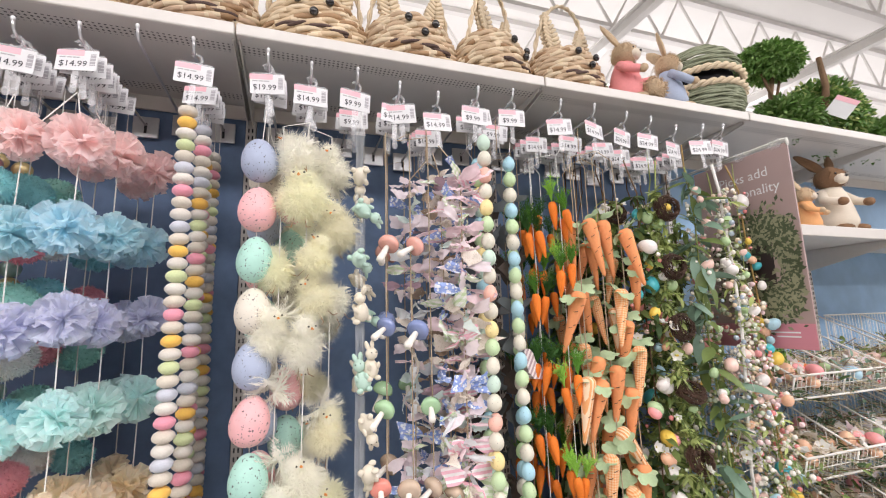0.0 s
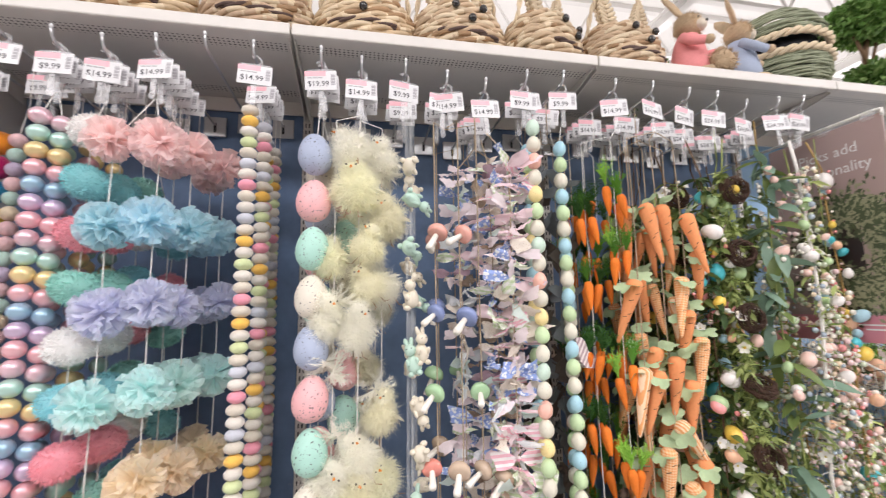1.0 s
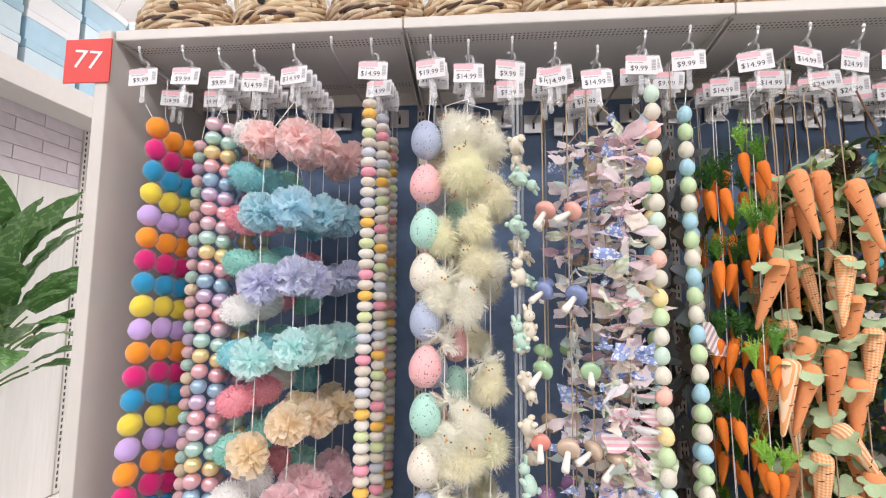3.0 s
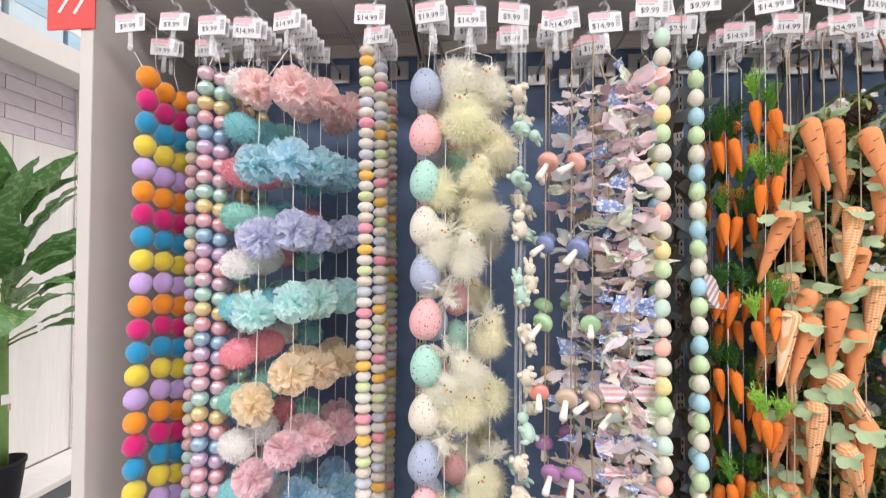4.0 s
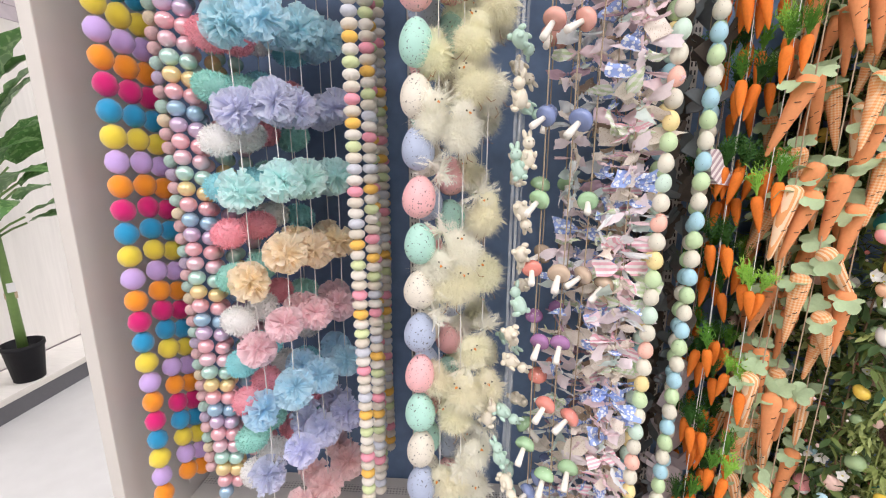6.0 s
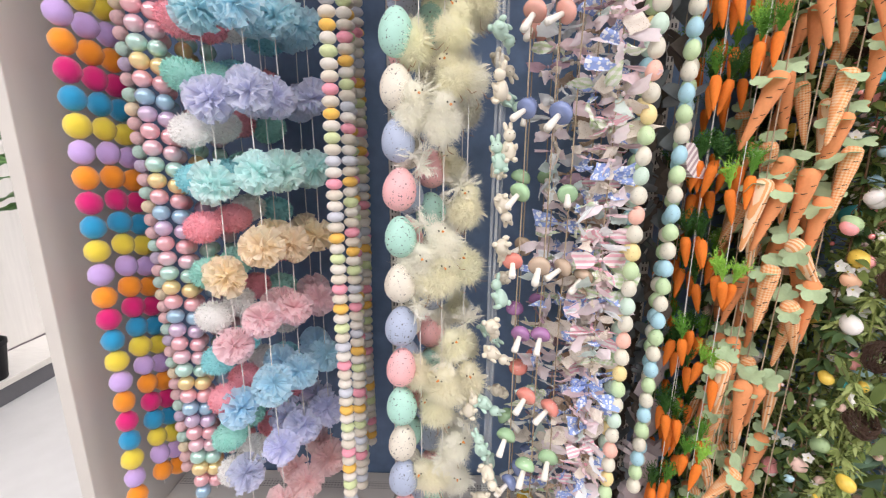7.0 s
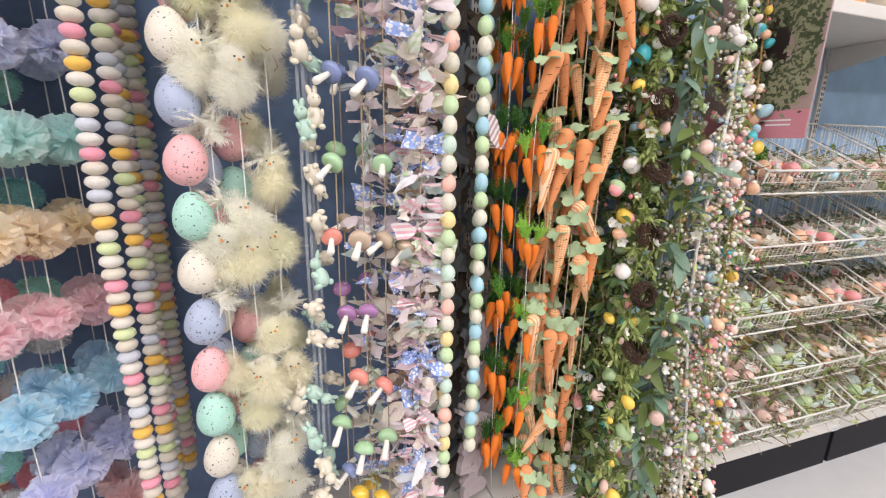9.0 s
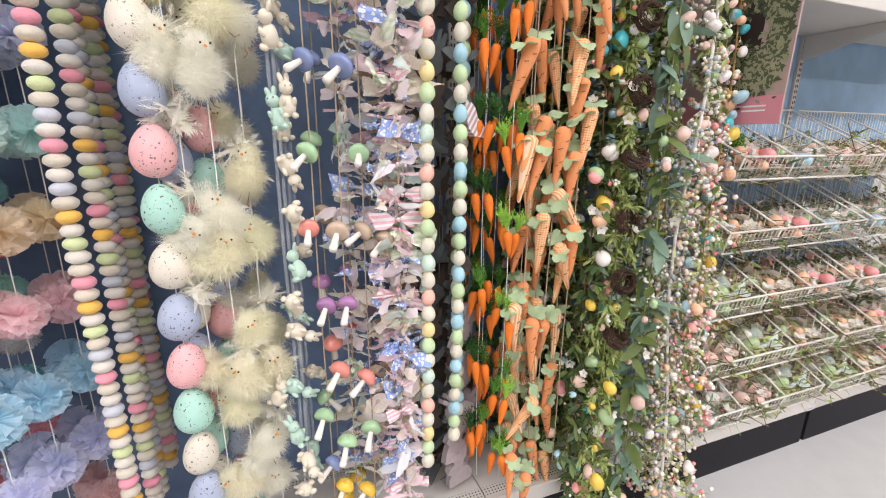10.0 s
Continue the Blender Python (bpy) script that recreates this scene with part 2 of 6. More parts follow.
# ---- the setting ----
SEAMS = [-0.695, 0.205, 1.118, 2.040, 2.955, 3.870]
SHELF_Z, SHELF_Y, WALL_Y = 2.475, 0.995, 1.43


def struct(name, sh, mats, label, category="", smooth=False):
    return tagged(new(name, sh.mesh(name, mats, smooth)), label, category or name.split("_")[0], kind="structure")


struct("floor", box(-9, 12, -9, 9, -0.1, 0), M_FLOOR, "pale grey polished concrete store floor")
struct("ceiling", box(-9, 12, -9, 9, 5.0, 5.1), M_CEIL, "white painted corrugated store ceiling")
struct("wall_north", box(-9, 12, 9, 9.2, 0, 5), M_GREYWALL, "plain pale far store wall")
struct("wall_south", box(-9, 12, -9.2, -9, 0, 5), M_GREYWALL, "plain pale far store wall")
struct("wall_west", box(-9.2, -9, -9, 9, 0, 5), M_GREYWALL, "plain pale far store wall")
struct("wall_east", box(12, 12.2, -9, 9, 0, 5), M_GREYWALL, "plain pale far store wall")

# back panels of the display run, bay by bay
back = tagged(new("wall_display"), "mottled blue backing panels of the display run", "wall", kind="structure")
for i in range(len(SEAMS) - 1):
    part("panel", box(SEAMS[i] + 0.018, SEAMS[i + 1] - 0.018, WALL_Y, WALL_Y + 0.02, 0.2, 2.46, 0.002).mesh("panel", M_BLUE if i < 3 else M_SKY, False), back)
part("core", box(SEAMS[0] + 0.015, SEAMS[-1], WALL_Y + 0.03, WALL_Y + 0.06, 0.0, 2.5).mesh("core", M_PANEL, False), back)
for i, x in enumerate(SEAMS[1:-1]):
    sh = box(x - 0.016, x + 0.016, WALL_Y - 0.012, WALL_Y + 0.028, 0.2, 2.44, 0.002)
    up = part("upright", sh.mesh("upright", M_SHELF, False), back, "slotted cream steel upright")
    slots = Shape()
    for j in range(84):
        z = 0.25 + j * 0.0254
        for dx in (-0.006, 0.006):
            box(x + dx - 0.0022, x + dx + 0.0022, WALL_Y - 0.0135, WALL_Y - 0.011, z, z + 0.014, sh=slots)
    part("slots", slots.mesh("slots", M_SLOT, False), up)

end_panel = box(-0.724, -0.683, 0.985, 1.50, 0, 2.47, 0.003)
struct("end_panel", end_panel, M_PANEL, "tall off-white laminate end panel of the display run", "panel")

# top shelves, one a bay
for i in range(len(SEAMS) - 1):
    x0, x1 = SEAMS[i] + 0.002, SEAMS[i + 1] - 0.002
    if i == 0:
        x0 += 0.013
    shelf = thing("top_shelf", "cream enamelled steel shelf with perforated underside", "shelf", group="top shelves")
    part("deck", box(x0, x1, SHELF_Y + 0.012, WALL_Y - 0.012, SHELF_Z - 0.026, SHELF_Z - 0.004, 0.001).mesh("deck", M_PERF, False), shelf)
    part("front_lip", box(x0, x1, SHELF_Y, SHELF_Y + 0.012, SHELF_Z - 0.034, SHELF_Z, 0.004).mesh("front_lip", M_SHELF, False), shelf)
    part("back_flange", box(x0, x1, WALL_Y - 0.022, WALL_Y - 0.012, SHELF_Z - 0.075, SHELF_Z - 0.027, 0.001).mesh("back_flange", M_SHELF, False), shelf)
    for bx in (x0 + 0.004, x1 - 0.008):
        sh = Shape()
        prof = [(SHELF_Y + 0.03, SHELF_Z - 0.027), (SHELF_Y + 0.03, SHELF_Z - 0.036), (WALL_Y - 0.023, SHELF_Z - 0.10), (WALL_Y - 0.023, SHELF_Z - 0.027)]
        sh.add([(bx, y, z) for y, z in prof] + [(bx + 0.004, y, z) for y, z in prof], [(0, 1, 2, 3), (7, 6, 5, 4), (0, 4, 5, 1), (1, 5, 6, 2), (2, 6, 7, 3), (3, 7, 4, 0)])
        part("bracket", sh.mesh("bracket", M_SHELF, False), shelf)

# base decks and kick plates
for i in range(len(SEAMS) - 1):
    x0, x1 = SEAMS[i] + 0.002, SEAMS[i + 1] - 0.002
    if i == 0:
        x0 += 0.013
    base = thing("base_deck", "cream steel base deck over a black kick plate", "shelf", group="base decks")
    part("deck", box(x0, x1, 1.042, WALL_Y - 0.014, 0.25, 0.268, 0.001).mesh("deck", M_PERF, False), base)
    part("front_lip", box(x0, x1, 1.028, 1.041, 0.203, 0.270, 0.004).mesh("front_lip", M_SHELF, False), base)
    part("kick_plate", box(x0 + (0.012 if i else 0), x1 - 0.012, 1.045, 1.06, 0.0, 0.246, 0.002).mesh("kick_plate", M_BLACK, False), base, "black plastic kick plate")


# ---- hooks and price tags ----
HOOKS = [(-0.568, 2.389), (-0.435, 2.387), (-0.324, 2.375), (-0.218, 2.366), (-0.102, 2.378), (0.007, 2.395), (0.122, 2.385), (0.289, 2.387),
         (0.394, 2.369), (0.513, 2.373), (0.628, 2.351), (0.739, 2.338), (0.864, 2.374), (0.979, 2.383), (1.148, 2.374), (1.276, 2.377),
         (1.404, 2.367), (1.506, 2.364), (1.614, 2.345), (1.742, 2.365), (1.843, 2.377)]
plate_mesh = box(-0.036, 0.036, -0.004, 0.004, -0.036, 0.034, 0.002).mesh("plate", M_STEEL, False)
slot_mesh = box(-0.004, 0.004, -0.0052, -0.0035, -0.022, 0.012).mesh("slot", M_SLOT, False)
for hx, hz in HOOKS:
    hook = thing("peg_hook", "zinc plated steel peg hook with an upturned tip", "hook", group="peg hooks")
    zb = hz - 0.028
    pts = [(hx, WALL_Y - 0.01, zb - 0.005), (hx, 1.1, zb), (hx, 0.99, zb), (hx, 0.975, zb + 0.004), (hx, 0.966, zb + 0.014), (hx, 0.962, zb + 0.03)]
    part("rod", tube(pts, 0.0036, 8).mesh("rod", M_STEEL), hook)
    plate = part("plate", plate_mesh, hook, m=Matrix.Translation((hx, WALL_Y - 0.016, zb - 0.01)))
    part("slot", slot_mesh, plate)
    part("tip", ball(0.0046, 0.0046, 0.006).mesh("tip", M_LABEL), hook, "white plastic tip", m=Matrix.Translation((hx, 0.962, zb + 0.032)))

# a tag: clear hanger with a hook, printed card in front
hang = Shape()
tube([(0.012 * math.sin(a) * (1 if a < 3.6 else 0.7), 0, 0.012 * math.cos(a) - 0.006) for a in np.linspace(-0.9, 4.0, 12)], 0.0032, 6, hang)
box(-0.034, 0.034, -0.0008, 0.0008, -0.060, -0.014, 0.0004, hang)
box(-0.006, 0.006, -0.0008, 0.0008, -0.104, -0.058, 0.0004, hang)
ball(0.008, 0.0012, 0.010, 10, 6, sh=hang, at=(0, 0, -0.108))
HANGER = hang.mesh("hanger", M_CLEAR, False)
CARD = box(-0.038, 0.038, -0.0019, -0.0011, -0.066, -0.019, 0.0002).mesh("card", M_LABEL, False)
BAND = box(-0.038, 0.012, -0.0023, -0.00195, -0.0315, -0.019).mesh("band", M_LPINK, False)
bars = Shape()
for i, (a, b) in enumerate(((0.0, 0.3), (0.36, 0.62), (0.66, 1.0))):
    box(-0.032 + 0.036 * a, -0.032 + 0.036 * b, -0.0022, -0.00195, -0.037, -0.0345, sh=bars)
for i in range(11):
    box(0.024, 0.034, -0.0022, -0.00195, -0.028 - i * 0.0025 - 0.0012 * (i % 3 > 0), -0.0268 - i * 0.0025, sh=bars)
BARS = bars.mesh("bars", M_GREYINK, False)


def price_tag(x, y, z, price, lean=0.0, yaw=0.0):
    tag = thing("price_tag", "white price card with a pink band on a clear hanger", "price tag", group="price tags")
    tag.matrix_basis = pose(x, y, z, rnd.uniform(-7, 5), lean, yaw) @ Matrix.Scale(1.1, 4)
    part("hanger", HANGER, tag, "clear plastic hanger")
    card = part("card", CARD, tag)
    part("band", BAND, card)
    part("bars", BARS, card)
    part("price", text_mesh(price, 0.0188, M_INK), card, m=Matrix.Translation((-0.006, -0.0024, -0.051)))


TAGGED = [(0, "$9.99", 3), (1, "$9.99", 3), (2, "$9.99", 5), (3, "$14.99", 5), (4, "$14.99", 8), (6, "$14.99", 6), (7, "$19.99", 4), (8, "$14.99", 5), (9, "$9.99", 4),
          (10, "$14.99", 5), (11, "$14.99", 5), (12, "$9.99", 4), (13, "$9.99", 4), (14, "$14.99", 5), (15, "$14.99", 7), (16, "$24.99", 5), (17, "$24.99", 4), (18, "$24.99", 5),
          (19, "$24.99", 5), (20, "$24.99", 3)]
for i, price, count in TAGGED:
    hx, hz = HOOKS[i]
    y = 0.985
    for j in range(count):
        price_tag(hx + rnd.uniform(-0.004, 0.004), y, hz - 0.03, price, rnd.uniform(-7, 7), rnd.uniform(-14, 14))
        y += rnd.uniform(0.02, 0.038) if j else rnd.choice((0.016, 0.11, 0.14))

# ---- hanging garlands ----
def sway(x, y, z0, amp, seed):
    """A gently uneven plumb line."""
    return lambda z: (x + amp * noise.noise(Vector((seed, z * 1.7, 0))), y + amp * noise.noise(Vector((0, z * 1.7, seed))), z)


def cord(parent, line, z0, z1, material, r=0.0012, top=None):
    zs = np.linspace(z0, z1, 14)
    loop = [(top[0], top[1], top[2] + 0.117)] if top and top[1] > 1.05 else []
    pts = loop + ([top] if top else []) + [line(z) for z in zs]
    part("string", tube(pts, r, 5).mesh("string", material), parent)


def bead_garland(name, label, part_name, x, y, z0, z1, pitch, meshes, order, hook, amp=0.006, jitter=8, seed=0, cordmat=None, lean=0.0, start=0, wander=0.02):
    g = thing(name, label, "garland", group=name + "s")
    plumb = sway(x, y, z0, amp, seed + x * 13 + y * 7)

    def line(z):
        p = plumb(z)
        return (p[0] - lean * (z0 - z), p[1], z)
    cord(g, line, z0, z1, cordmat or M_STRING, top=(HOOKS[hook][0], y, HOOKS[hook][1] - 0.15))
    z, i = z0, start
    while z > z1:
        s = rnd.uniform(0.95, 1.05)
        m = Matrix.Translation(line(z)) @ rot(rnd.uniform(-jitter, jitter), rnd.uniform(-jitter, jitter), rnd.uniform(0, 360)) @ Matrix.Diagonal((s, s, rnd.uniform(0.97, 1.02), 1))
        part(part_name, meshes[order[i % len(order)]], g, m=m)
        z -= pitch * rnd.uniform(1 - wander, 1 + wander)
        i += 1
    return g


def colours(prefix, table, shape, **kw):
    return {k: shape.mesh(prefix, mat(f"{prefix}_{k}", c, **kw)) for k, c in table.items()}


# bright felt balls
FELT = colours("felt_ball", dict(orange=(0.92, 0.30, 0.015), magenta=(0.66, 0.008, 0.17), blue=(0.015, 0.30, 0.56), yellow=(0.84, 0.66, 0.06), lilac=(0.58, 0.40, 0.78)),
               ball(0.0288, 0.0288, 0.0318, 18, 12, rough=0.08), rough=0.95, vary=0.08, scale=420, bump=0.55, sheen=0.4)
for x, y, z0, pitch, lean in ((-0.524, 1.0, 2.165, 0.0653, 0.022), (-0.534, 1.080, 2.150, 0.0638, 0.0), (-0.541, 1.160, 2.155, 0.0660, -0.004)):
    bead_garland("felt_ball_garland", "felt ball garland in orange, magenta, blue, yellow and lilac", "felt_ball", x, y, z0, 0.5, pitch, FELT, ["orange", "magenta", "blue", "yellow", "lilac"], 0, 0.006, lean=lean, wander=0.01)

# pearl beads
PEARLC = dict(pink=(0.80, 0.44, 0.48), mint=(0.46, 0.68, 0.60), gold=(0.78, 0.60, 0.30), blue=(0.33, 0.50, 0.64), lilac=(0.60, 0.46, 0.62), rose=(0.74, 0.50, 0.56))
PEARL = colours("pearl_bead", PEARLC, ball(0.0222, 0.0222, 0.0208, 16, 11), rough=0.28, vary=0.06, scale=90, bump=0.03, metal=0.35, coat=0.5)
GLIT = colours("glitter_bead", dict(pink=(0.82, 0.54, 0.55), mint=(0.50, 0.70, 0.62), cream=(0.84, 0.70, 0.50), lilac=(0.60, 0.50, 0.66)), ball(0.0185, 0.0185, 0.0185, 14, 10), rough=0.6, vary=0.25, scale=900, bump=0.6)
bead_garland("bead_garland", "pastel glitter bead garland in pink, mint and cream", "bead", -0.45, 1.09, 2.14, 0.55, 0.0375, GLIT, ["pink", "mint", "lilac", "pink", "mint", "cream", "pink"], 1)
for i, (x, y) in enumerate(((-0.348, 0.995), (-0.312, 1.015), (-0.338, 1.075), (-0.300, 1.10), (-0.325, 1.17), (-0.29, 1.2))):
    bead_garland("pearl_garland", "pearl bead garland in pink, gold, mint and blue", "bead", x, y, 2.17 - 0.012 * (i % 3), 0.55, 0.0415, PEARL, ["rose", "mint", "gold", "pink", "blue", "lilac", "pink"], 2, 0.005, start=i // 3)


# fluffy pompoms
def fluff(rx, ry, rz, count, length, width, seed, core=0.86, curl=0.5):
    r = random.Random(seed)
    sh = ball(rx * core, ry * core, rz * core, 12, 8, rough=0.15, seed=seed)
    for _ in range(count):
        d = Vector((r.gauss(0, 1), r.gauss(0, 1), r.gauss(0, 1))).normalized()
        p = Vector((d.x * rx, d.y * ry, d.z * rz)) * core
        side = d.orthogonal().normalized()
        side.rotate(Matrix.Rotation(r.uniform(0, 6.28), 3, d))
        bend = Vector((r.gauss(0, 1), r.gauss(0, 1), r.gauss(0, 1) - 0.3)) * length * curl
        q = p + d * length * r.uniform(0.6, 1.2)
        w = side * width
        sh.add([p - w, p + w, (p + q) / 2 + w * 0.8 + bend * 0.2, (p + q) / 2 - w * 0.8 + bend * 0.2, q + bend * 0.5], [(0, 1, 2, 3), (3, 2, 4)])
    return sh


POMC = dict(white=(0.94, 0.93, 0.91), teal=(0.38, 0.77, 0.80), pink=(0.97, 0.47, 0.54), green=(0.43, 0.78, 0.70), cyan=(0.38, 0.76, 0.82))
POM = {k: fluff(0.052, 0.046, 0.040, 1500, 0.007, 0.0013, i, 0.93).mesh("pompom", mat("pompom_" + k, c, rough=0.95, vary=0.12, scale=200, bump=0.2, through_light=0.35)) for i, (k, c) in enumerate(POMC.items())}
for x, y, z0, st in ((-0.243, 1.0, 2.142, 0), (-0.225, 1.09, 2.02, 1), (-0.205, 1.19, 2.04, 3), (-0.15, 1.25, 1.9, 5)):
    bead_garland("pompom_garland", "fluffy yarn pompom garland in teal, pink and white", "pompom", x, y, z0, 0.6, 0.126, POM, ["white", "teal", "pink", "green", "white", "cyan", "pink", "green"], 3, 0.018, 25, start=st)


# tissue paper flowers
def paper_flower(seed, radius=0.056):
    """A carnation of crumpled tissue fans."""
    r = random.Random(seed)
    sh = Shape()
    for petal_ in range(30):
        up = 1 - 1.55 * petal_ / 29
        a0 = petal_ * 2.4
        d = Vector((math.cos(a0) * math.sqrt(max(0, 1 - up * up)), math.sin(a0) * math.sqrt(max(0, 1 - up * up)), up * 0.8)).normalized()
        side = d.orthogonal().normalized()
        side.rotate(Matrix.Rotation(r.uniform(0, 6.28), 3, d))
        nrm = d.cross(side)
        half, ph, L = r.uniform(0.5, 0.85), r.uniform(0, 6), radius * r.uniform(0.86, 1.08)
        n, rings = 12, 4
        verts, faces = [], []
        for j in range(rings + 1):
            t = j / rings
            for i in range(n + 1):
                a = (i / n * 2 - 1) * half
                q = L * t * (1 - 0.10 * abs(math.sin(3.1 * i + ph)) * (j == rings))
                w = radius * t * t * (0.12 * math.sin(i * 1.45 + ph) + 0.07 * math.sin(i * 2.9 + ph * 2) + 0.10 * math.sin(a * 3 + ph))
                verts.append(d * (q * math.cos(a)) + side * (q * math.sin(a)) + nrm * w)
        for j in range(rings):
            for i in range(n):
                k = j * (n + 1) + i
                faces.append((k, k + 1, k + n + 2, k + n + 1))
        sh.add(verts, faces)
    return sh


FLOWC = [("pink", (0.995, 0.83, 0.82)), ("blue", (0.70, 0.90, 0.97)), ("lilac", (0.84, 0.85, 0.97)), ("mint", (0.79, 0.96, 0.94)), ("peach", (0.995, 0.90, 0.74)), ("rose", (0.995, 0.82, 0.85)), ("sky", (0.68, 0.88, 0.97)), ("violet", (0.82, 0.84, 0.97))]
FLOWER = {}
for i, (k, c) in enumerate(FLOWC):
    fm = mat("tissue_" + k, c, rough=0.8, vary=0.10, scale=110, bump=0.15, through_light=0.6, hue=0.01)
    FLOWER[k] = [paper_flower(i * 5 + j).mesh("flower", fm, False) for j in range(3)]
for n_, (x, y) in enumerate(((-0.183, 0.985), (-0.088, 0.99), (-0.045, 1.08), (0.0, 1.19), (-0.06, 1.27), (-0.11, 1.13))):
    g = thing("paper_flower_garland", "tissue paper flower garland in pastel colours on white string", "garland", group="paper_flower_garlands")
    line = sway(x, y, 2.1, 0.010, n_)
    cord(g, line, 2.12, 0.5, M_STRING, 0.0014, (HOOKS[4][0], y, HOOKS[4][1] - 0.15))
    for i in range(9):
        k = FLOWC[i % 8][0]
        z = 2.108 - 0.2045 * i - (0.03 if i > 3 else 0) if n_ == 0 else 2.12 - 0.1975 * i
        p = Vector(line(z)) + Vector((rnd.uniform(-0.012, 0.012), -0.01, rnd.uniform(-0.010, 0.010)))
        m = Matrix.Translation(p) @ rot(90 + rnd.uniform(-28, 28), rnd.uniform(-10, 10), rnd.uniform(-35, 35)) @ rot(0, 0, rnd.uniform(0, 360))
        part("flower", rnd.choice(FLOWER[k]), g, m=m @ Matrix.Scale(rnd.uniform(1.0, 1.16), 4))

# felt macaron beads
MAC = colours("macaron_bead", dict(cream=(0.66, 0.60, 0.50), mustard=(0.84, 0.50, 0.10), sage=(0.62, 0.70, 0.38), grey=(0.56, 0.58, 0.64), pink=(0.80, 0.32, 0.40), white=(0.70, 0.66, 0.59)),
              ball(0.0215, 0.0215, 0.0150, 18, 10, rough=0.05), rough=0.92, vary=0.10, scale=300, bump=0.4, sheen=0.2)
MORDER = ["cream", "mustard", "white", "sage", "cream", "grey", "white", "pink", "cream", "white", "grey", "cream", "mustard", "white", "sage", "white", "cream", "pink"]
for i, (x, y, z0) in enumerate(((0.112, 1.0, 2.218), (0.128, 1.10, 2.215), (0.112, 1.20, 2.21), (0.122, 1.28, 2.21), (0.108, 1.36, 2.23))):
    bead_garland("macaron_garland", "felt disc bead garland in cream, pink, sage and mustard", "bead", x, y, z0, 0.5, 0.0285, MAC, MORDER, 6, 0.005, 5, start=i * 5)

# speckled eggs
SPECK = dict(blue=(0.40, 0.46, 0.60), pink=(0.86, 0.47, 0.48), green=(0.42, 0.70, 0.60), cream=(0.73, 0.68, 0.58))
BIGEGG = {k: ball(0.0425, 0.0425, 0.0560, 24, 16, egg=0.13).mesh("egg", patterned("speckled_" + k, c, (0.10, 0.09, 0.09), "specks", 170, 0.55, edge=0.655)) for k, c in SPECK.items()}
for x, y, z0, st in ((0.279, 0.985, 2.105, 0), (0.288, 1.075, 2.085, 3), (0.350, 1.12, 2.03, 1)):
    bead_garland("egg_garland", "speckled pastel egg garland in blue, pink, mint and cream", "egg", x, y, z0, 0.35, 0.1225, BIGEGG, ["blue", "pink", "green", "cream"], 7, 0.006, 6, start=st)

# small eggs
SMALL = dict(blue=(0.40, 0.66, 0.76), green=(0.55, 0.72, 0.42), cream=(0.72, 0.69, 0.57), yellow=(0.88, 0.72, 0.34), peach=(0.90, 0.52, 0.42), mint=(0.58, 0.74, 0.62))
SMALLEGG = {k: ball(0.0192, 0.0192, 0.0236, 16, 11, egg=0.1).mesh("egg", patterned("small_egg_" + k, c, [v * 0.35 for v in c], "specks", 300, 0.5, edge=0.71)) for k, c in SMALL.items()}
bead_garland("small_egg_garland", "small blue, green and cream egg garland", "egg", 0.973, 1.0, 2.164, 0.6, 0.0482, SMALLEGG, ["blue", "green", "cream"], 13, 0.012, 8)
bead_garland("small_egg_garland", "small blue, green and cream egg garland", "egg", 1.01, 1.07, 2.14, 0.6, 0.0482, SMALLEGG, ["green", "blue", "cream"], 13, 0.012, 8, start=1)
bead_garland("small_egg_garland", "small yellow, peach and green egg garland", "egg", 0.868, 0.95, 2.20, 0.58, 0.0475, SMALLEGG, ["mint", "cream", "peach", "cream", "yellow", "green", "cream"], 12, 0.01, 8)
bead_garland("small_egg_garland", "small mint and blue egg garland", "egg", 0.90, 1.07, 2.18, 0.58, 0.0475, SMALLEGG, ["blue", "green", "yellow", "mint"], 12, 0.01, 8)

# feather chicks, each one soft mesh with bead eyes and a beak
M_DOWN = mat("yellow_down", (0.995, 0.978, 0.83), rough=0.95, vary=0.06, scale=240, bump=0.1, through_light=0.62, hue=0.012, sheen=0.5)
M_DOWNP = mat("pale_down", (0.995, 0.985, 0.91), rough=0.95, vary=0.06, scale=240, bump=0.1, through_light=0.62, sheen=0.5)
M_TWIG0 = mat("wire_leg", (0.36, 0.20, 0.09), rough=0.6)
M_BEAK = mat("orange_beak", (0.80, 0.30, 0.05), rough=0.5)
M_EYE = mat("black_bead", (0.012, 0.010, 0.010), rough=0.12, vary=0.05, bump=0, coat=0.6)


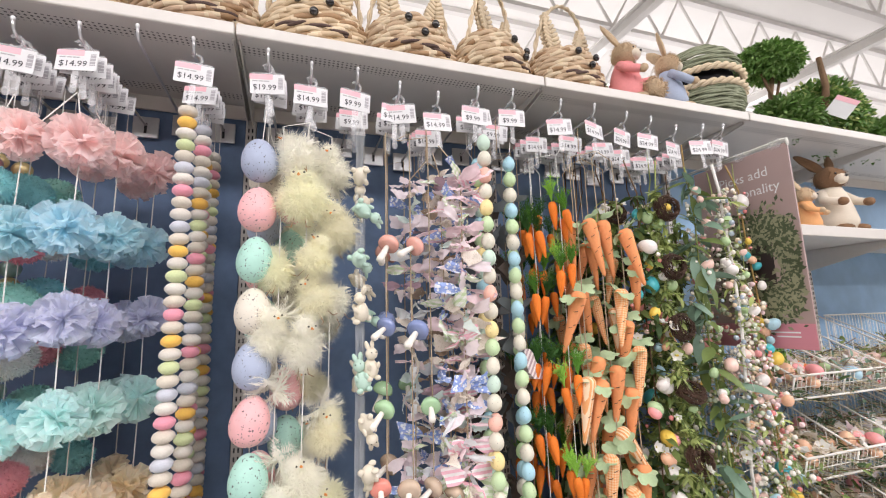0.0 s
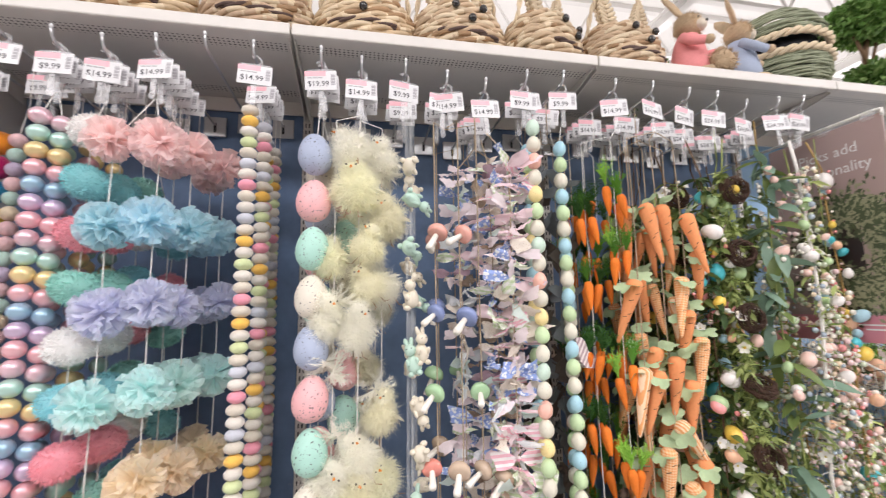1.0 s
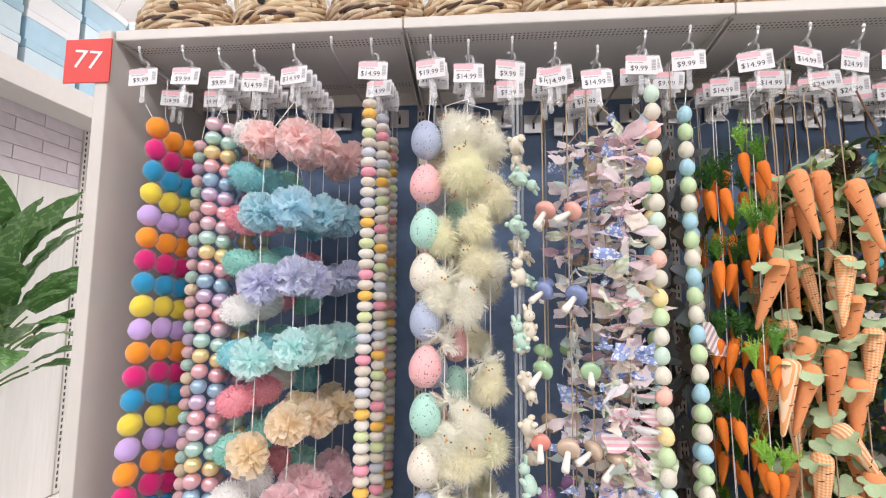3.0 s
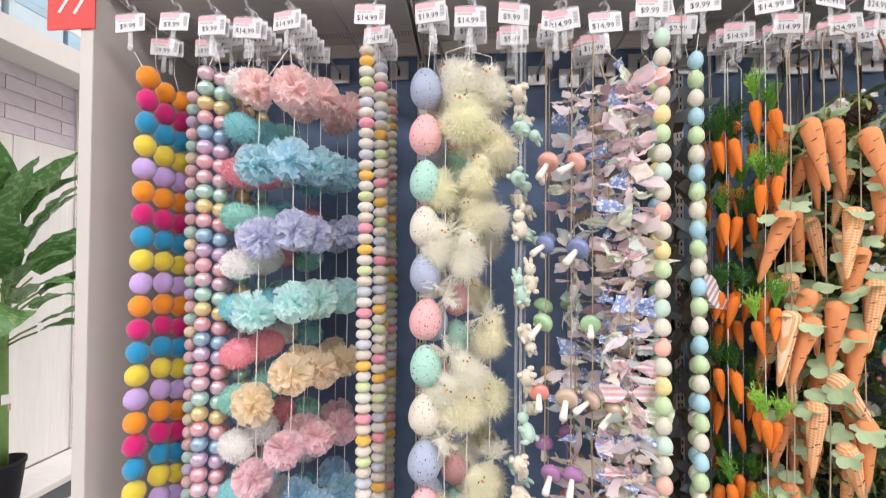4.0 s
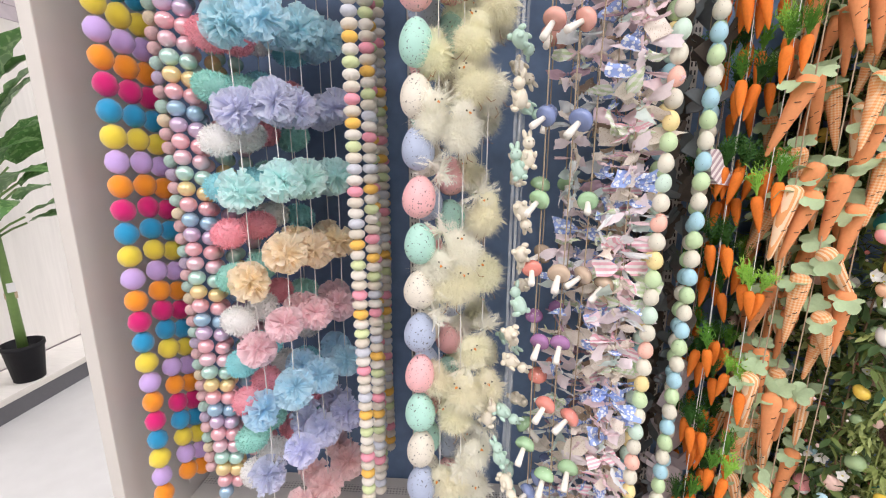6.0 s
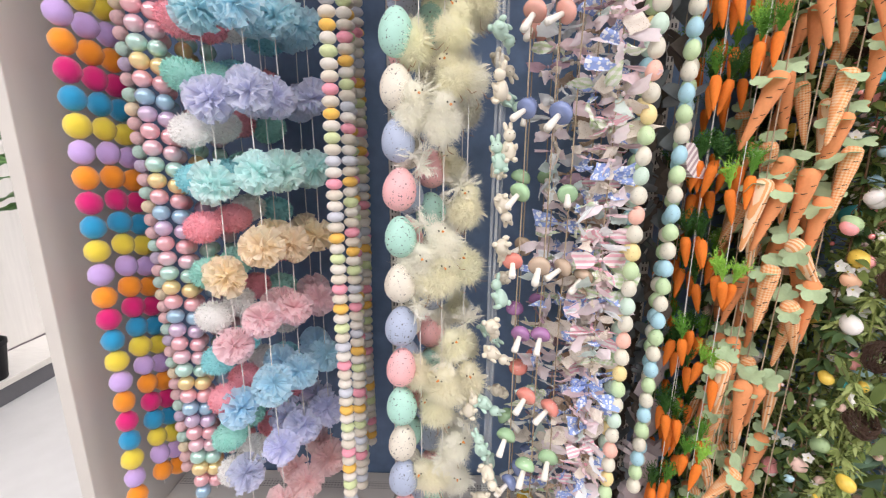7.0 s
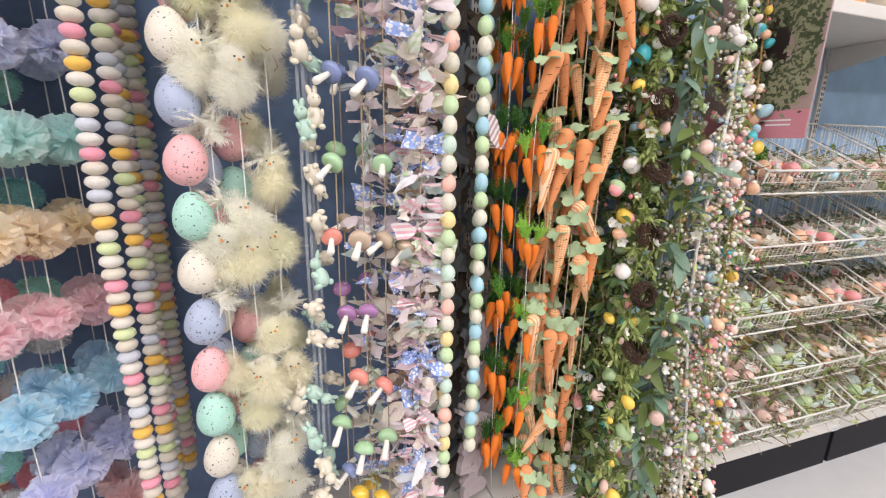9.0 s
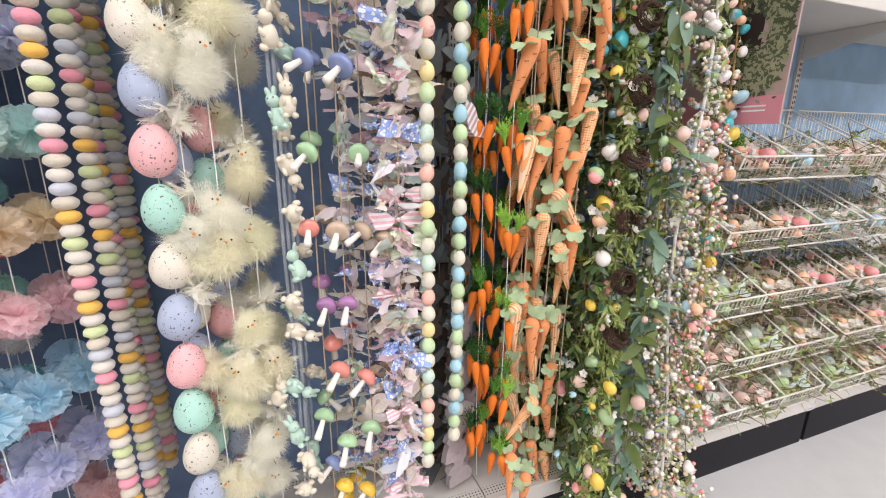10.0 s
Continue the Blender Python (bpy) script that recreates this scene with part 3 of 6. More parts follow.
def chick_shape(seed):
    """A lumpy tuft of down with a small face and wire legs."""
    r = random.Random(seed)
    sh = fluff(0.036, 0.034, 0.038, 2600, 0.011, 0.0006, seed, 0.94, 1.6)
    for k in range(3):
        a = r.uniform(0, 6.28)
        sh.merge(fluff(0.020, 0.019, 0.021, 800, 0.012, 0.0005, seed + 20 + k, 0.92, 1.8), Matrix.Translation((0.024 * math.cos(a), 0.02 * math.sin(a), r.uniform(-0.022, 0.02))))
    sh.merge(fluff(0.022, 0.021, 0.021, 900, 0.009, 0.0005, seed + 9, 0.94, 1.8), Matrix.Translation((0.006 * r.uniform(-1, 1), -0.010, 0.045)))
    for s in (-1, 1):
        ball(0.0021, 0.0021, 0.0021, 8, 6, sh=sh, k=1, at=(s * 0.0085, -0.034, 0.050))
    sh.merge(lathe([(0.0030, 0), (0.0016, 0.006), (0.0004, 0.008)], 7), Matrix.Translation((0, -0.033, 0.045)) @ rot(90), 2)
    for s in (-1, 1):
        tube([(s * 0.009, 0, -0.034), (s * 0.012, -0.008, -0.060), (s * 0.020, -0.020, -0.064)], 0.0009, 5, sh, 3)
        for _ in range(4):
            m = Matrix.Translation((s * 0.030, 0.0, r.uniform(-0.012, 0.012))) @ rot(r.uniform(-60, 20), r.uniform(-40, 40), -s * r.uniform(50, 120))
            leaf(r.uniform(0.022, 0.034), 0.011, 0.4, 0.5, 4, sh, 0, m)
    return sh


def feather_shape(seed):
    r = random.Random(seed)
    sh = Shape()
    for i in range(13):
        d = rot(r.uniform(-70, 70), r.uniform(-30, 30), r.uniform(0, 360))
        leaf(r.uniform(0.025, 0.045), 0.010, 0.5, r.uniform(0.3, 0.9), 5, sh, 0, d)
        for _ in range(70):
            q = d @ Vector((r.uniform(-0.008, 0.008), r.uniform(0.005, 0.05), 0))
            e = q + d @ Vector((r.choice((-1, 1)) * 0.014, 0.012, r.uniform(-0.006, 0.006)))
            sh.add([q, q + Vector((0.001, 0, 0.001)), e], [(0, 1, 2)])
    return sh


CHICKS = [chick_shape(i).mesh("chick", [(M_DOWN, M_DOWNP)[i % 2], M_EYE, M_BEAK, M_TWIG0]) for i in range(6)]
FEATHERS = [feather_shape(i).mesh("feather_tuft", M_DOWNP) for i in range(3)]
CHICK_AT = [(0.37, 2.135), (0.45, 2.115), (0.374, 2.017), (0.322, 1.839), (0.41, 1.875), (0.414, 1.773), (0.318, 1.692), (0.39, 1.665), (0.454, 1.77), (0.45, 1.447),
            (0.397, 1.352), (0.332, 1.31), (0.376, 1.266), (0.45, 1.29), (0.426, 1.062), (0.396, 0.95), (0.371, 0.858), (0.461, 0.949), (0.43, 0.726), (0.354, 0.64), (0.327, 0.976), (0.46, 1.95), (0.44, 0.60)]
chick_lines = {}
for cx in (0.33, 0.39, 0.45):
    g = thing("chick_garland", "soft yellow feather chick garland on white string", "garland", group="chick_garlands")
    y = 0.985 if cx < 0.4 else 1.02
    cord(g, sway(cx, y, 2.2, 0.006, cx), 2.2, 0.5, M_STRING, 0.0014, (HOOKS[8][0], y, HOOKS[8][1] - 0.15))
    chick_lines[cx] = (g, y)
for cx, cz in CHICK_AT:
    key = min(chick_lines, key=lambda q: abs(q - cx))
    g, y = chick_lines[key]
    s = rnd.uniform(1.0, 1.2)
    part("chick", rnd.choice(CHICKS), g, m=Matrix.Translation((cx, y + rnd.uniform(-0.02, 0.02), cz - 0.012)) @ rot(rnd.uniform(-20, 20), rnd.uniform(-40, 40), rnd.uniform(-60, 60)) @ Matrix.Diagonal((s * rnd.uniform(0.9, 1.2), s, s * rnd.uniform(0.85, 1.1), 1)))
for cz in (2.06, 1.93, 1.72, 1.58, 1.55, 1.50, 1.40, 1.22, 1.18, 1.12, 1.02, 0.9, 0.8, 0.7):
    key = rnd.choice((0.39, 0.45, 0.45, 0.33))
    g, y = chick_lines[key]
    part("feather_tuft", rnd.choice(FEATHERS), g, m=Matrix.Translation((key + rnd.uniform(-0.02, 0.02), y, cz)) @ rot(rnd.uniform(-30, 30), rnd.uniform(-30, 30), rnd.uniform(0, 360)))
for x, y in ((0.385, 1.13), (0.44, 1.2)):
    g = thing("chick_garland", "soft yellow feather chick garland on white string", "garland", group="chick_garlands")
    cord(g, sway(x, y, 2.2, 0.006, x), 2.2, 0.5, M_STRING, 0.0014, (HOOKS[8][0], y, HOOKS[8][1] - 0.15))
    for i in range(11):
        part("chick", rnd.choice(CHICKS), g, m=Matrix.Translation((x + rnd.uniform(-0.03, 0.03), y, 2.12 - 0.145 * i + rnd.uniform(-0.03, 0.03))) @ rot(rnd.uniform(-20, 20), rnd.uniform(-40, 40), rnd.uniform(-90, 90)))

# small resin bunnies on sheer ribbon
M_IVORY = mat("ivory_resin", (0.74, 0.68, 0.55), rough=0.5, vary=0.08, scale=60, bump=0.1)
M_MINTR = mat("mint_resin", (0.48, 0.66, 0.56), rough=0.5, vary=0.08, scale=60, bump=0.1)
M_SHEER = clear_plastic("sheer_ribbon", (0.86, 0.88, 0.86), 0.24)
bun = ball(0.017, 0.016, 0.023, 14, 9, egg=0.15, rough=0.1)
ball(0.0135, 0.0135, 0.0135, 12, 8, sh=bun, at=(0, -0.006, 0.032))
for s in (-1, 1):
    ball(0.0056, 0.0042, 0.012, 8, 6, sh=bun, at=(s * 0.006, 0.001, 0.049), turn=rot(-16, s * 12))
    ball(0.007, 0.009, 0.006, 8, 6, sh=bun, at=(s * 0.010, -0.011, -0.020))
    ball(0.0045, 0.006, 0.010, 8, 6, sh=bun, at=(s * 0.011, -0.013, 0.006), turn=rot(35))
    ball(0.0014, 0.0014, 0.0014, 6, 4, sh=bun, k=1, at=(s * 0.0055, -0.018, 0.036))
ball(0.007, 0.007, 0.007, 8, 6, sh=bun, at=(0, 0.017, -0.014))
BUN = {"ivory": bun.mesh("bunny", [M_IVORY, M_EYE]), "mint": bun.mesh("bunny", [M_MINTR, M_EYE])}
BUN_AT = [(0.521, 2.08), (0.53, 1.99), (0.526, 1.73), (0.549, 1.592), (0.53, 1.565), (0.543, 1.347), (0.546, 1.21), (0.525, 1.127), (0.529, 1.049), (0.512, 0.894), (0.47, 0.874), (0.506, 0.746), (0.514, 0.57), (0.53, 0.66), (0.52, 1.86), (0.54, 1.46)]
for n_, (x, y) in enumerate(((0.522, 0.99), (0.545, 1.12))):
    g = thing("bunny_garland", "ivory and mint resin bunny garland on sheer ribbon", "garland", group="bunny_garlands")
    line = sway(x, y, 2.2, 0.006, n_)
    sh = Shape()
    for dx in (-0.006, 0.006):
        ribbon([Vector(line(z)) + Vector((dx, 0, 0)) for z in np.linspace(2.27, 0.45, 20)], (1, 0.25 * (dx > 0), 0), 0.008, sh)
    part("ribbon", sh.mesh("ribbon", M_SHEER), g, "sheer white ribbon")
    for i, (bx, bz) in enumerate(BUN_AT if n_ == 0 else BUN_AT[::2]):
        off = (bx - 0.522) if n_ == 0 else rnd.uniform(-0.025, 0.025)
        dz = 0 if n_ == 0 else rnd.uniform(-0.05, 0.05)
        part("bunny", BUN["mint" if i % 5 in (1, 4) else "ivory"], g, m=Matrix.Translation((x + off, y - 0.012, bz + dz)) @ rot(rnd.uniform(-15, 15), rnd.choice((rnd.uniform(-25, 25), rnd.uniform(110, 160))), rnd.uniform(-110, 110)) @ Matrix.Scale(1.12, 4))

# glazed mushrooms on twine
MUSHC = dict(salmon=(0.78, 0.40, 0.33), blue=(0.22, 0.28, 0.50), green=(0.40, 0.62, 0.36), tan=(0.60, 0.46, 0.34), purple=(0.42, 0.20, 0.42), coral=(0.84, 0.30, 0.24), yellow=(0.86, 0.55, 0.06))
M_STEM = mat("mushroom_stem", (0.86, 0.82, 0.74), rough=0.5, vary=0.06, scale=60)
cap = lathe([(0.004, -0.004), (0.020, -0.004), (0.0265, 0.000), (0.0275, 0.006), (0.025, 0.015), (0.018, 0.023), (0.009, 0.0275), (0.001, 0.0285)], 18)
dots = Shape()
for i in range(9):
    a, t = i * 2.4, 0.35 + 0.09 * i
    d = Vector((math.cos(a) * math.sin(t), math.sin(a) * math.sin(t), math.cos(t)))
    ball(0.0022, 0.0022, 0.0022, 6, 4, sh=dots, at=(d.x * 0.0265, d.y * 0.0265, 0.001 + d.z * 0.0265))
stem = lathe([(0.0005, -0.054), (0.0085, -0.053), (0.0095, -0.046), (0.0075, -0.02), (0.0065, -0.004), (0.006, 0.0)], 12)
STEM_MESH, DOT_MESH = stem.mesh("stem", M_STEM), dots.mesh("dots", M_STEM)
CAPS = {k: cap.mesh("cap", mat("glazed_" + k, c, rough=0.22, vary=0.14, scale=50, bump=0.03, coat=0.4)) for k, c in MUSHC.items()}
MUSH_AT = [("salmon", 0.596, 1.901), ("salmon", 0.661, 1.897), ("blue", 0.587, 1.688), ("blue", 0.667, 1.676), ("green", 0.581, 1.484), ("green", 0.705, 1.483), ("tan", 0.641, 1.294), ("tan", 0.702, 1.289),
           ("tan", 0.759, 1.263), ("purple", 0.604, 1.096), ("purple", 0.656, 1.10), ("coral", 0.625, 0.914), ("coral", 0.695, 0.869), ("green", 0.578, 0.772), ("green", 0.635, 0.684), ("green", 0.706, 0.699),
           ("blue", 0.591, 0.614), ("yellow", 0.621, 0.526), ("yellow", 0.68, 0.506), ("coral", 0.575, 1.303)]
mush_g = {}
for mx, my in ((0.592, 1.0), (0.655, 0.985), (0.712, 1.0)):
    g = thing("mushroom_garland", "glazed mushroom garland in mixed colours on jute twine", "garland", group="mushroom_garlands")
    cord(g, sway(mx, my, 2.2, 0.006, mx), 2.22, 0.42, M_TWINE, 0.0018, (HOOKS[10][0], my, HOOKS[10][1] - 0.15))
    mush_g[mx] = (g, my)


def mushroom(g, kind, p, tilt):
    m = part("mushroom", CAPS[kind], g, m=Matrix.Translation(p) @ tilt @ Matrix.Scale(rnd.uniform(0.95, 1.1), 4))
    part("stem", STEM_MESH, m, "white stem")
    part("spotting", DOT_MESH, m)["kind"] = "stuff"


for kind, mx, mz in MUSH_AT:
    key = min(mush_g, key=lambda q: abs(q - mx))
    g, my = mush_g[key]
    mushroom(g, kind, (mx, my - 0.01, mz), rot(rnd.uniform(-58, -15), rnd.uniform(10, 62), rnd.uniform(-20, 20)))
for x, y in ((0.62, 1.12), (0.69, 1.2)):
    g = thing("mushroom_garland", "glazed mushroom garland in mixed colours on jute twine", "garland", group="mushroom_garlands")
    cord(g, sway(x, y, 2.2, 0.006, x), 2.22, 0.42, M_TWINE, 0.0018, (HOOKS[10][0], y, HOOKS[10][1] - 0.15))
    for i in range(9):
        mushroom(g, ("salmon", "blue", "green", "tan", "purple", "coral", "green", "blue", "yellow")[i], (x + rnd.uniform(-0.02, 0.02), y, 1.90 - 0.195 * i + 0.02 * (i > 5)), rot(rnd.uniform(-50, 20), rnd.uniform(-70, 70), rnd.uniform(-40, 40)))

# torn ribbon and lace scraps
CLOTH = [mat("cloth_pink", (0.96, 0.76, 0.80), rough=0.8, vary=0.08, scale=200, bump=0.15, through_light=0.3),
         patterned("cloth_blue_flowers", (0.34, 0.46, 0.84), (0.90, 0.93, 0.98), "flowers", 95, 0.8, 0.15, 0.42),
         patterned("cloth_green_gingham", (0.60, 0.74, 0.44), (0.93, 0.94, 0.88), "checks", 75, 0.8, 0.2),
         patterned("cloth_pink_stripe", (0.90, 0.52, 0.60), (0.94, 0.88, 0.87), "stripes", 80, 0.8, 0.2),
         mat("cloth_mint", (0.80, 0.93, 0.88), rough=0.7, vary=0.08, scale=200, bump=0.15, through_light=0.35),
         patterned("cloth_lace", (0.90, 0.82, 0.72), (0.66, 0.54, 0.42), "flowers", 260, 0.9, 0.25, 0.25),
         mat("cloth_palegrey", (0.90, 0.93, 0.94), rough=0.7, vary=0.08, scale=200, bump=0.15, through_light=0.4),
         patterned("cloth_tan_dots", (0.56, 0.43, 0.32), (0.82, 0.78, 0.70), "flowers", 130, 0.9, 0.1, 0.22),
         mat("cloth_lightpink", (0.97, 0.86, 0.89), rough=0.75, vary=0.08, scale=200, bump=0.15, through_light=0.35),
         mat("cloth_mauve", (0.44, 0.30, 0.36), rough=0.85, vary=0.2, scale=200, bump=0.2, through_light=0.15),
         mat("cloth_brown", (0.30, 0.21, 0.15), rough=0.9, vary=0.2, scale=200, bump=0.2, through_light=0.1)]


def scrap_shape(seed):
    """A strip of torn cloth tied in its middle: two crumpled tails with slanting, ragged ends."""
    r = random.Random(seed)
    sh = Shape()
    L, W = r.uniform(0.045, 0.08), (r.uniform(0.026, 0.048) if seed % 6 else 0.011)
    for tail in (1, -1):
        bend, tw, lift = r.uniform(-1.3, 1.3), r.uniform(-1.3, 1.3), r.uniform(-0.4, 0.6)
        slant, n, cols = r.uniform(-0.5, 0.5), 9, 4
        verts, faces = [], []
        y = z = 0.0
        for i in range(n + 1):
            t = i / n
            slope = lift + bend * t
            y, z = y + L / n * math.cos(slope), z + L / n * math.sin(slope)
            a = tw * t
            pinch = 0.22 + 0.78 * min(1, t * 2.6)
            for j in range(cols + 1):
                u = (j / cols - 0.5) * W * pinch
                e = (slant * u + r.uniform(-0.003, 0.003)) if i == n else 0
                crease = 0.010 * noise.noise(Vector((j * 0.9 + seed, i * 0.45, tail * 3.0))) + 0.005 * math.sin(j * 2.2 + seed) * (1 - 0.7 * t)
                verts.append((u * math.cos(a), tail * (y + e), z + u * math.sin(a) + crease))
        for i in range(n):
            for j in range(cols):
                a = i * (cols + 1) + j
                faces.append((a, a + 1, a + cols + 2, a + cols + 1))
        sh.add(verts, faces)
    ball(0.006, 0.005, 0.006, 8, 6, sh=sh)
    return sh


SCRAPS = [[scrap_shape(i * 9 + k).mesh("ribbon_scrap", c) for i in range(5)] for k, c in enumerate(CLOTH)]
BRIGHT, DULL = (0, 8, 0, 8, 0, 1, 1, 1, 4, 6, 3, 2, 3, 5, 8, 5), (5, 7, 5, 9, 0, 1, 2, 10, 5, 7, 6, 8)
for n_, (x, y, count, kinds) in enumerate(((0.800, 0.975, 165, BRIGHT), (0.765, 1.03, 110, BRIGHT + DULL), (0.85, 1.10, 62, DULL), (0.685, 1.09, 96, (5, 6, 8, 2, 5, 8, 0, 9, 1, 4, 6)), (0.76, 1.19, 50, DULL), (0.86, 1.24, 40, DULL))):
    g = thing("ribbon_garland", "rag garland of torn floral, gingham and lace ribbon scraps", "garland", group="ribbon_garlands")
    line = sway(x, y, 2.1, 0.014, n_ + 30)
    cord(g, line, 2.12, 0.42, M_TWINE, 0.0018, (HOOKS[11][0], y, HOOKS[11][1] - 0.15))
    for i in range(count):
        z = 2.12 - (2.12 - 0.45) * i / count
        yaw = rnd.choice((90, -90)) + rnd.gauss(0, 48)
        m = Matrix.Translation(Vector(line(z)) + Vector((rnd.gauss(0, 0.012), rnd.gauss(0, 0.012), rnd.uniform(-0.01, 0.01)))) @ rot(0, 0, yaw) @ rot(rnd.gauss(0, 30), rnd.choice((90, -90, 60, -60)) + rnd.gauss(0, 30), 0)
        part("ribbon_scrap", rnd.choice(SCRAPS[rnd.choice(kinds)]), g, m=m @ Matrix.Scale((1.08 if n_ == 0 else 0.95) * rnd.uniform(0.6, 1.1), 4))

# galvanised cut-out bunnies, birds and feathers
M_ZINC = mat("weathered_zinc", (0.16, 0.18, 0.19), rough=0.5, vary=0.3, scale=70, bump=0.15, metal=0.5)
M_BARN = mat("weathered_wood_and_shade", (0.10, 0.08, 0.065), rough=0.85, vary=0.35, scale=90, bump=0.4)
M_STRIPE = patterned("ticking_stripe", (0.46, 0.34, 0.36), (0.82, 0.74, 0.72), "stripes", 95, 0.85)
out = [(-0.03, -0.035), (0.028, -0.035), (0.036, -0.015), (0.026, 0.008), (0.012, 0.018), (0.014, 0.034), (0.006, 0.062), (-0.003, 0.06), (0.0, 0.036), (-0.010, 0.064), (-0.018, 0.06), (-0.010, 0.034), (-0.024, 0.026), (-0.030, 0.012), (-0.022, 0.004), (-0.028, -0.012)]


def cutout(outline, thick):
    n = len(outline)
    sh = Shape()
    sh.add([(a, -thick, b) for a, b in outline] + [(a, thick, b) for a, b in outline], [tuple(range(n)), tuple(reversed(range(n, 2 * n)))] + [((i + 1) % n, i, n + i, n + (i + 1) % n) for i in range(n)])
    return sh


bird = [(-0.05, 0.012), (-0.036, 0.022), (-0.022, 0.020), (-0.006, 0.010), (0.02, 0.006), (0.055, 0.018), (0.05, 0.002), (0.03, -0.010), (0.008, -0.022), (-0.015, -0.020), (-0.032, -0.006)]
CUT = [cutout(out, 0.0025).mesh("cutout", M_ZINC, False), cutout(bird, 0.0025).mesh("cutout", M_ZINC, False), cutout(out, 0.006).mesh("cutout", M_BARN, False), cutout(bird, 0.009).mesh("cutout", M_STRIPE, False)]
for n_, (x, y) in enumerate(((0.955, 1.16), (1.02, 1.10), (1.0, 1.22), (0.94, 1.27), (1.05, 1.20), (1.03, 1.30))):
    g = thing("cutout_garland", "weathered zinc and wood bunny and bird cut-out garland", "garland", group="cutout_garlands")
    line = sway(x, y, 2.2, 0.008, n_ + 50)
    cord(g, line, 2.24, 0.4, M_TWINE, 0.0015, (HOOKS[13][0], y, HOOKS[13][1] - 0.15))
    for i in range(16):
        part("cutout", CUT[(i * 2 + n_) % 3], g, m=Matrix.Translation(line(2.1 - i * 0.118)) @ rot(rnd.uniform(-20, 20), rnd.uniform(-50, 50), rnd.uniform(-50, 50)) @ Matrix.Scale(1.15, 4))
    if n_ == 1:
        part("cutout", CUT[3], g, "striped ticking cloth bunny", m=Matrix.Translation((1.03, 1.03, 1.56)) @ rot(0, 35, 20) @ Matrix.Scale(1.4, 4))

M_PALEFELT = mat("grey_mauve_felt", (0.42, 0.36, 0.37), rough=0.95, vary=0.2, scale=80, bump=0.3)
CUTP = cutout(out, 0.008).mesh("cutout", M_PALEFELT, False)
for x, y in ((1.03, 1.09), (1.075, 1.14)):
    g = thing("cutout_garland", "grey mauve felt bunny cut-out garland on twine", "garland", group="cutout_garlands")
    line = sway(x, y, 2.2, 0.012, x * 9)
    cord(g, line, 2.24, 0.34, M_TWINE, 0.0015, (HOOKS[13][0], y, HOOKS[13][1] - 0.15))
    for z in (0.92, 0.76, 0.62, 0.49, 0.38):
        part("cutout", CUTP, g, m=Matrix.Translation(Vector(line(z)) + Vector((rnd.uniform(-0.02, 0.02), 0, 0))) @ rot(rnd.uniform(-20, 20), rnd.uniform(-60, 60), rnd.uniform(-50, 50)) @ Matrix.Scale(1.5, 4))

# added dark slats that imitate the steel upright seen in shade
for x, y, z1, z0 in ((0.985, 1.20, 1.86, 2.18), (0.96, 1.24, 1.25, 1.55), (1.03, 1.26, 0.75, 1.1)):
    pk = thing("wood_hanger", "dark brown slat on twine standing in for the shaded upright", "garland", group="wood_hangers")
    part("slat", box(x - 0.016, x + 0.016, y - 0.006, y + 0.006, z1, z0, 0.002).mesh("slat", M_BARN, False), pk)
    part("string", tube([(HOOKS[13][0], y, HOOKS[13][1] - 0.15), (x, y, z0)], 0.0014, 5).mesh("string", M_TWINE), pk)

# little raffia carrots in bunches of three
M_CARROT = mat("raffia_carrot", (0.78, 0.19, 0.016), rough=0.75, vary=0.2, scale=160, bump=0.3)
GREENS = [mat("raffia_green", (0.13, 0.33, 0.04), rough=0.8, vary=0.3, scale=60, bump=0.1, through_light=0.25), mat("raffia_lime", (0.36, 0.66, 0.10), rough=0.8, vary=0.3, scale=60, bump=0.1, through_light=0.25), mat("raffia_dark", (0.04, 0.13, 0.02), rough=0.8, vary=0.3, scale=60, bump=0.1, through_light=0.2)]
prof = [(0.0012, -0.086)]
for i in range(22):
    t = i / 21
    prof.append(((0.002 + 0.0158 * math.sin(min(1.0, t * 1.08) * math.pi * 0.5) ** 0.8) * (1 - 0.75 * max(0, t - 0.84) ** 1.2 * 4) * (1 + (0.055 if i % 2 else -0.02)), -0.084 + 0.084 * t))
prof += [(0.004, 0.001), (0.002, 0.002)]
CARROT = lathe(prof, 12).mesh("carrot", M_CARROT)


def raffia_top(seed):
    """A bushy tuft of green raffia: stems with short feathery side blades."""
    r = random.Random(seed)
    sh = Shape()
    for i in range(26):
        a, s = r.uniform(0, 6.28), r.uniform(0.1, 1.0)
        L = r.uniform(0.050, 0.092)
        d = Vector((math.cos(a) * s * 0.45, math.sin(a) * s * 0.45, 1)).normalized()
        w = d.orthogonal().normalized() * 0.0011
        p1, p2 = d * L * 0.55, d * L + Vector((math.cos(a), math.sin(a), -0.7)) * 0.016 * s
        sh.add([-w, w, p1 + w, p1 - w, p2], [(0, 1, 2, 3), (3, 2, 4)])
        for k in range(9):
            t = r.uniform(0.25, 1.0)
            q = p1 * (t * 2) if t < 0.5 else p1.lerp(p2, t * 2 - 1)
            e = q + Vector((r.gauss(0, 1), r.gauss(0, 1), r.uniform(0.2, 1.6))).normalized() * r.uniform(0.010, 0.020)
            v = (e - q).orthogonal().normalized() * 0.0014
            sh.add([q - v * 0.5, q + v * 0.5, q.lerp(e, 0.6) + v, e, q.lerp(e, 0.6) - v], [(0, 1, 2, 3, 4)])
    return sh


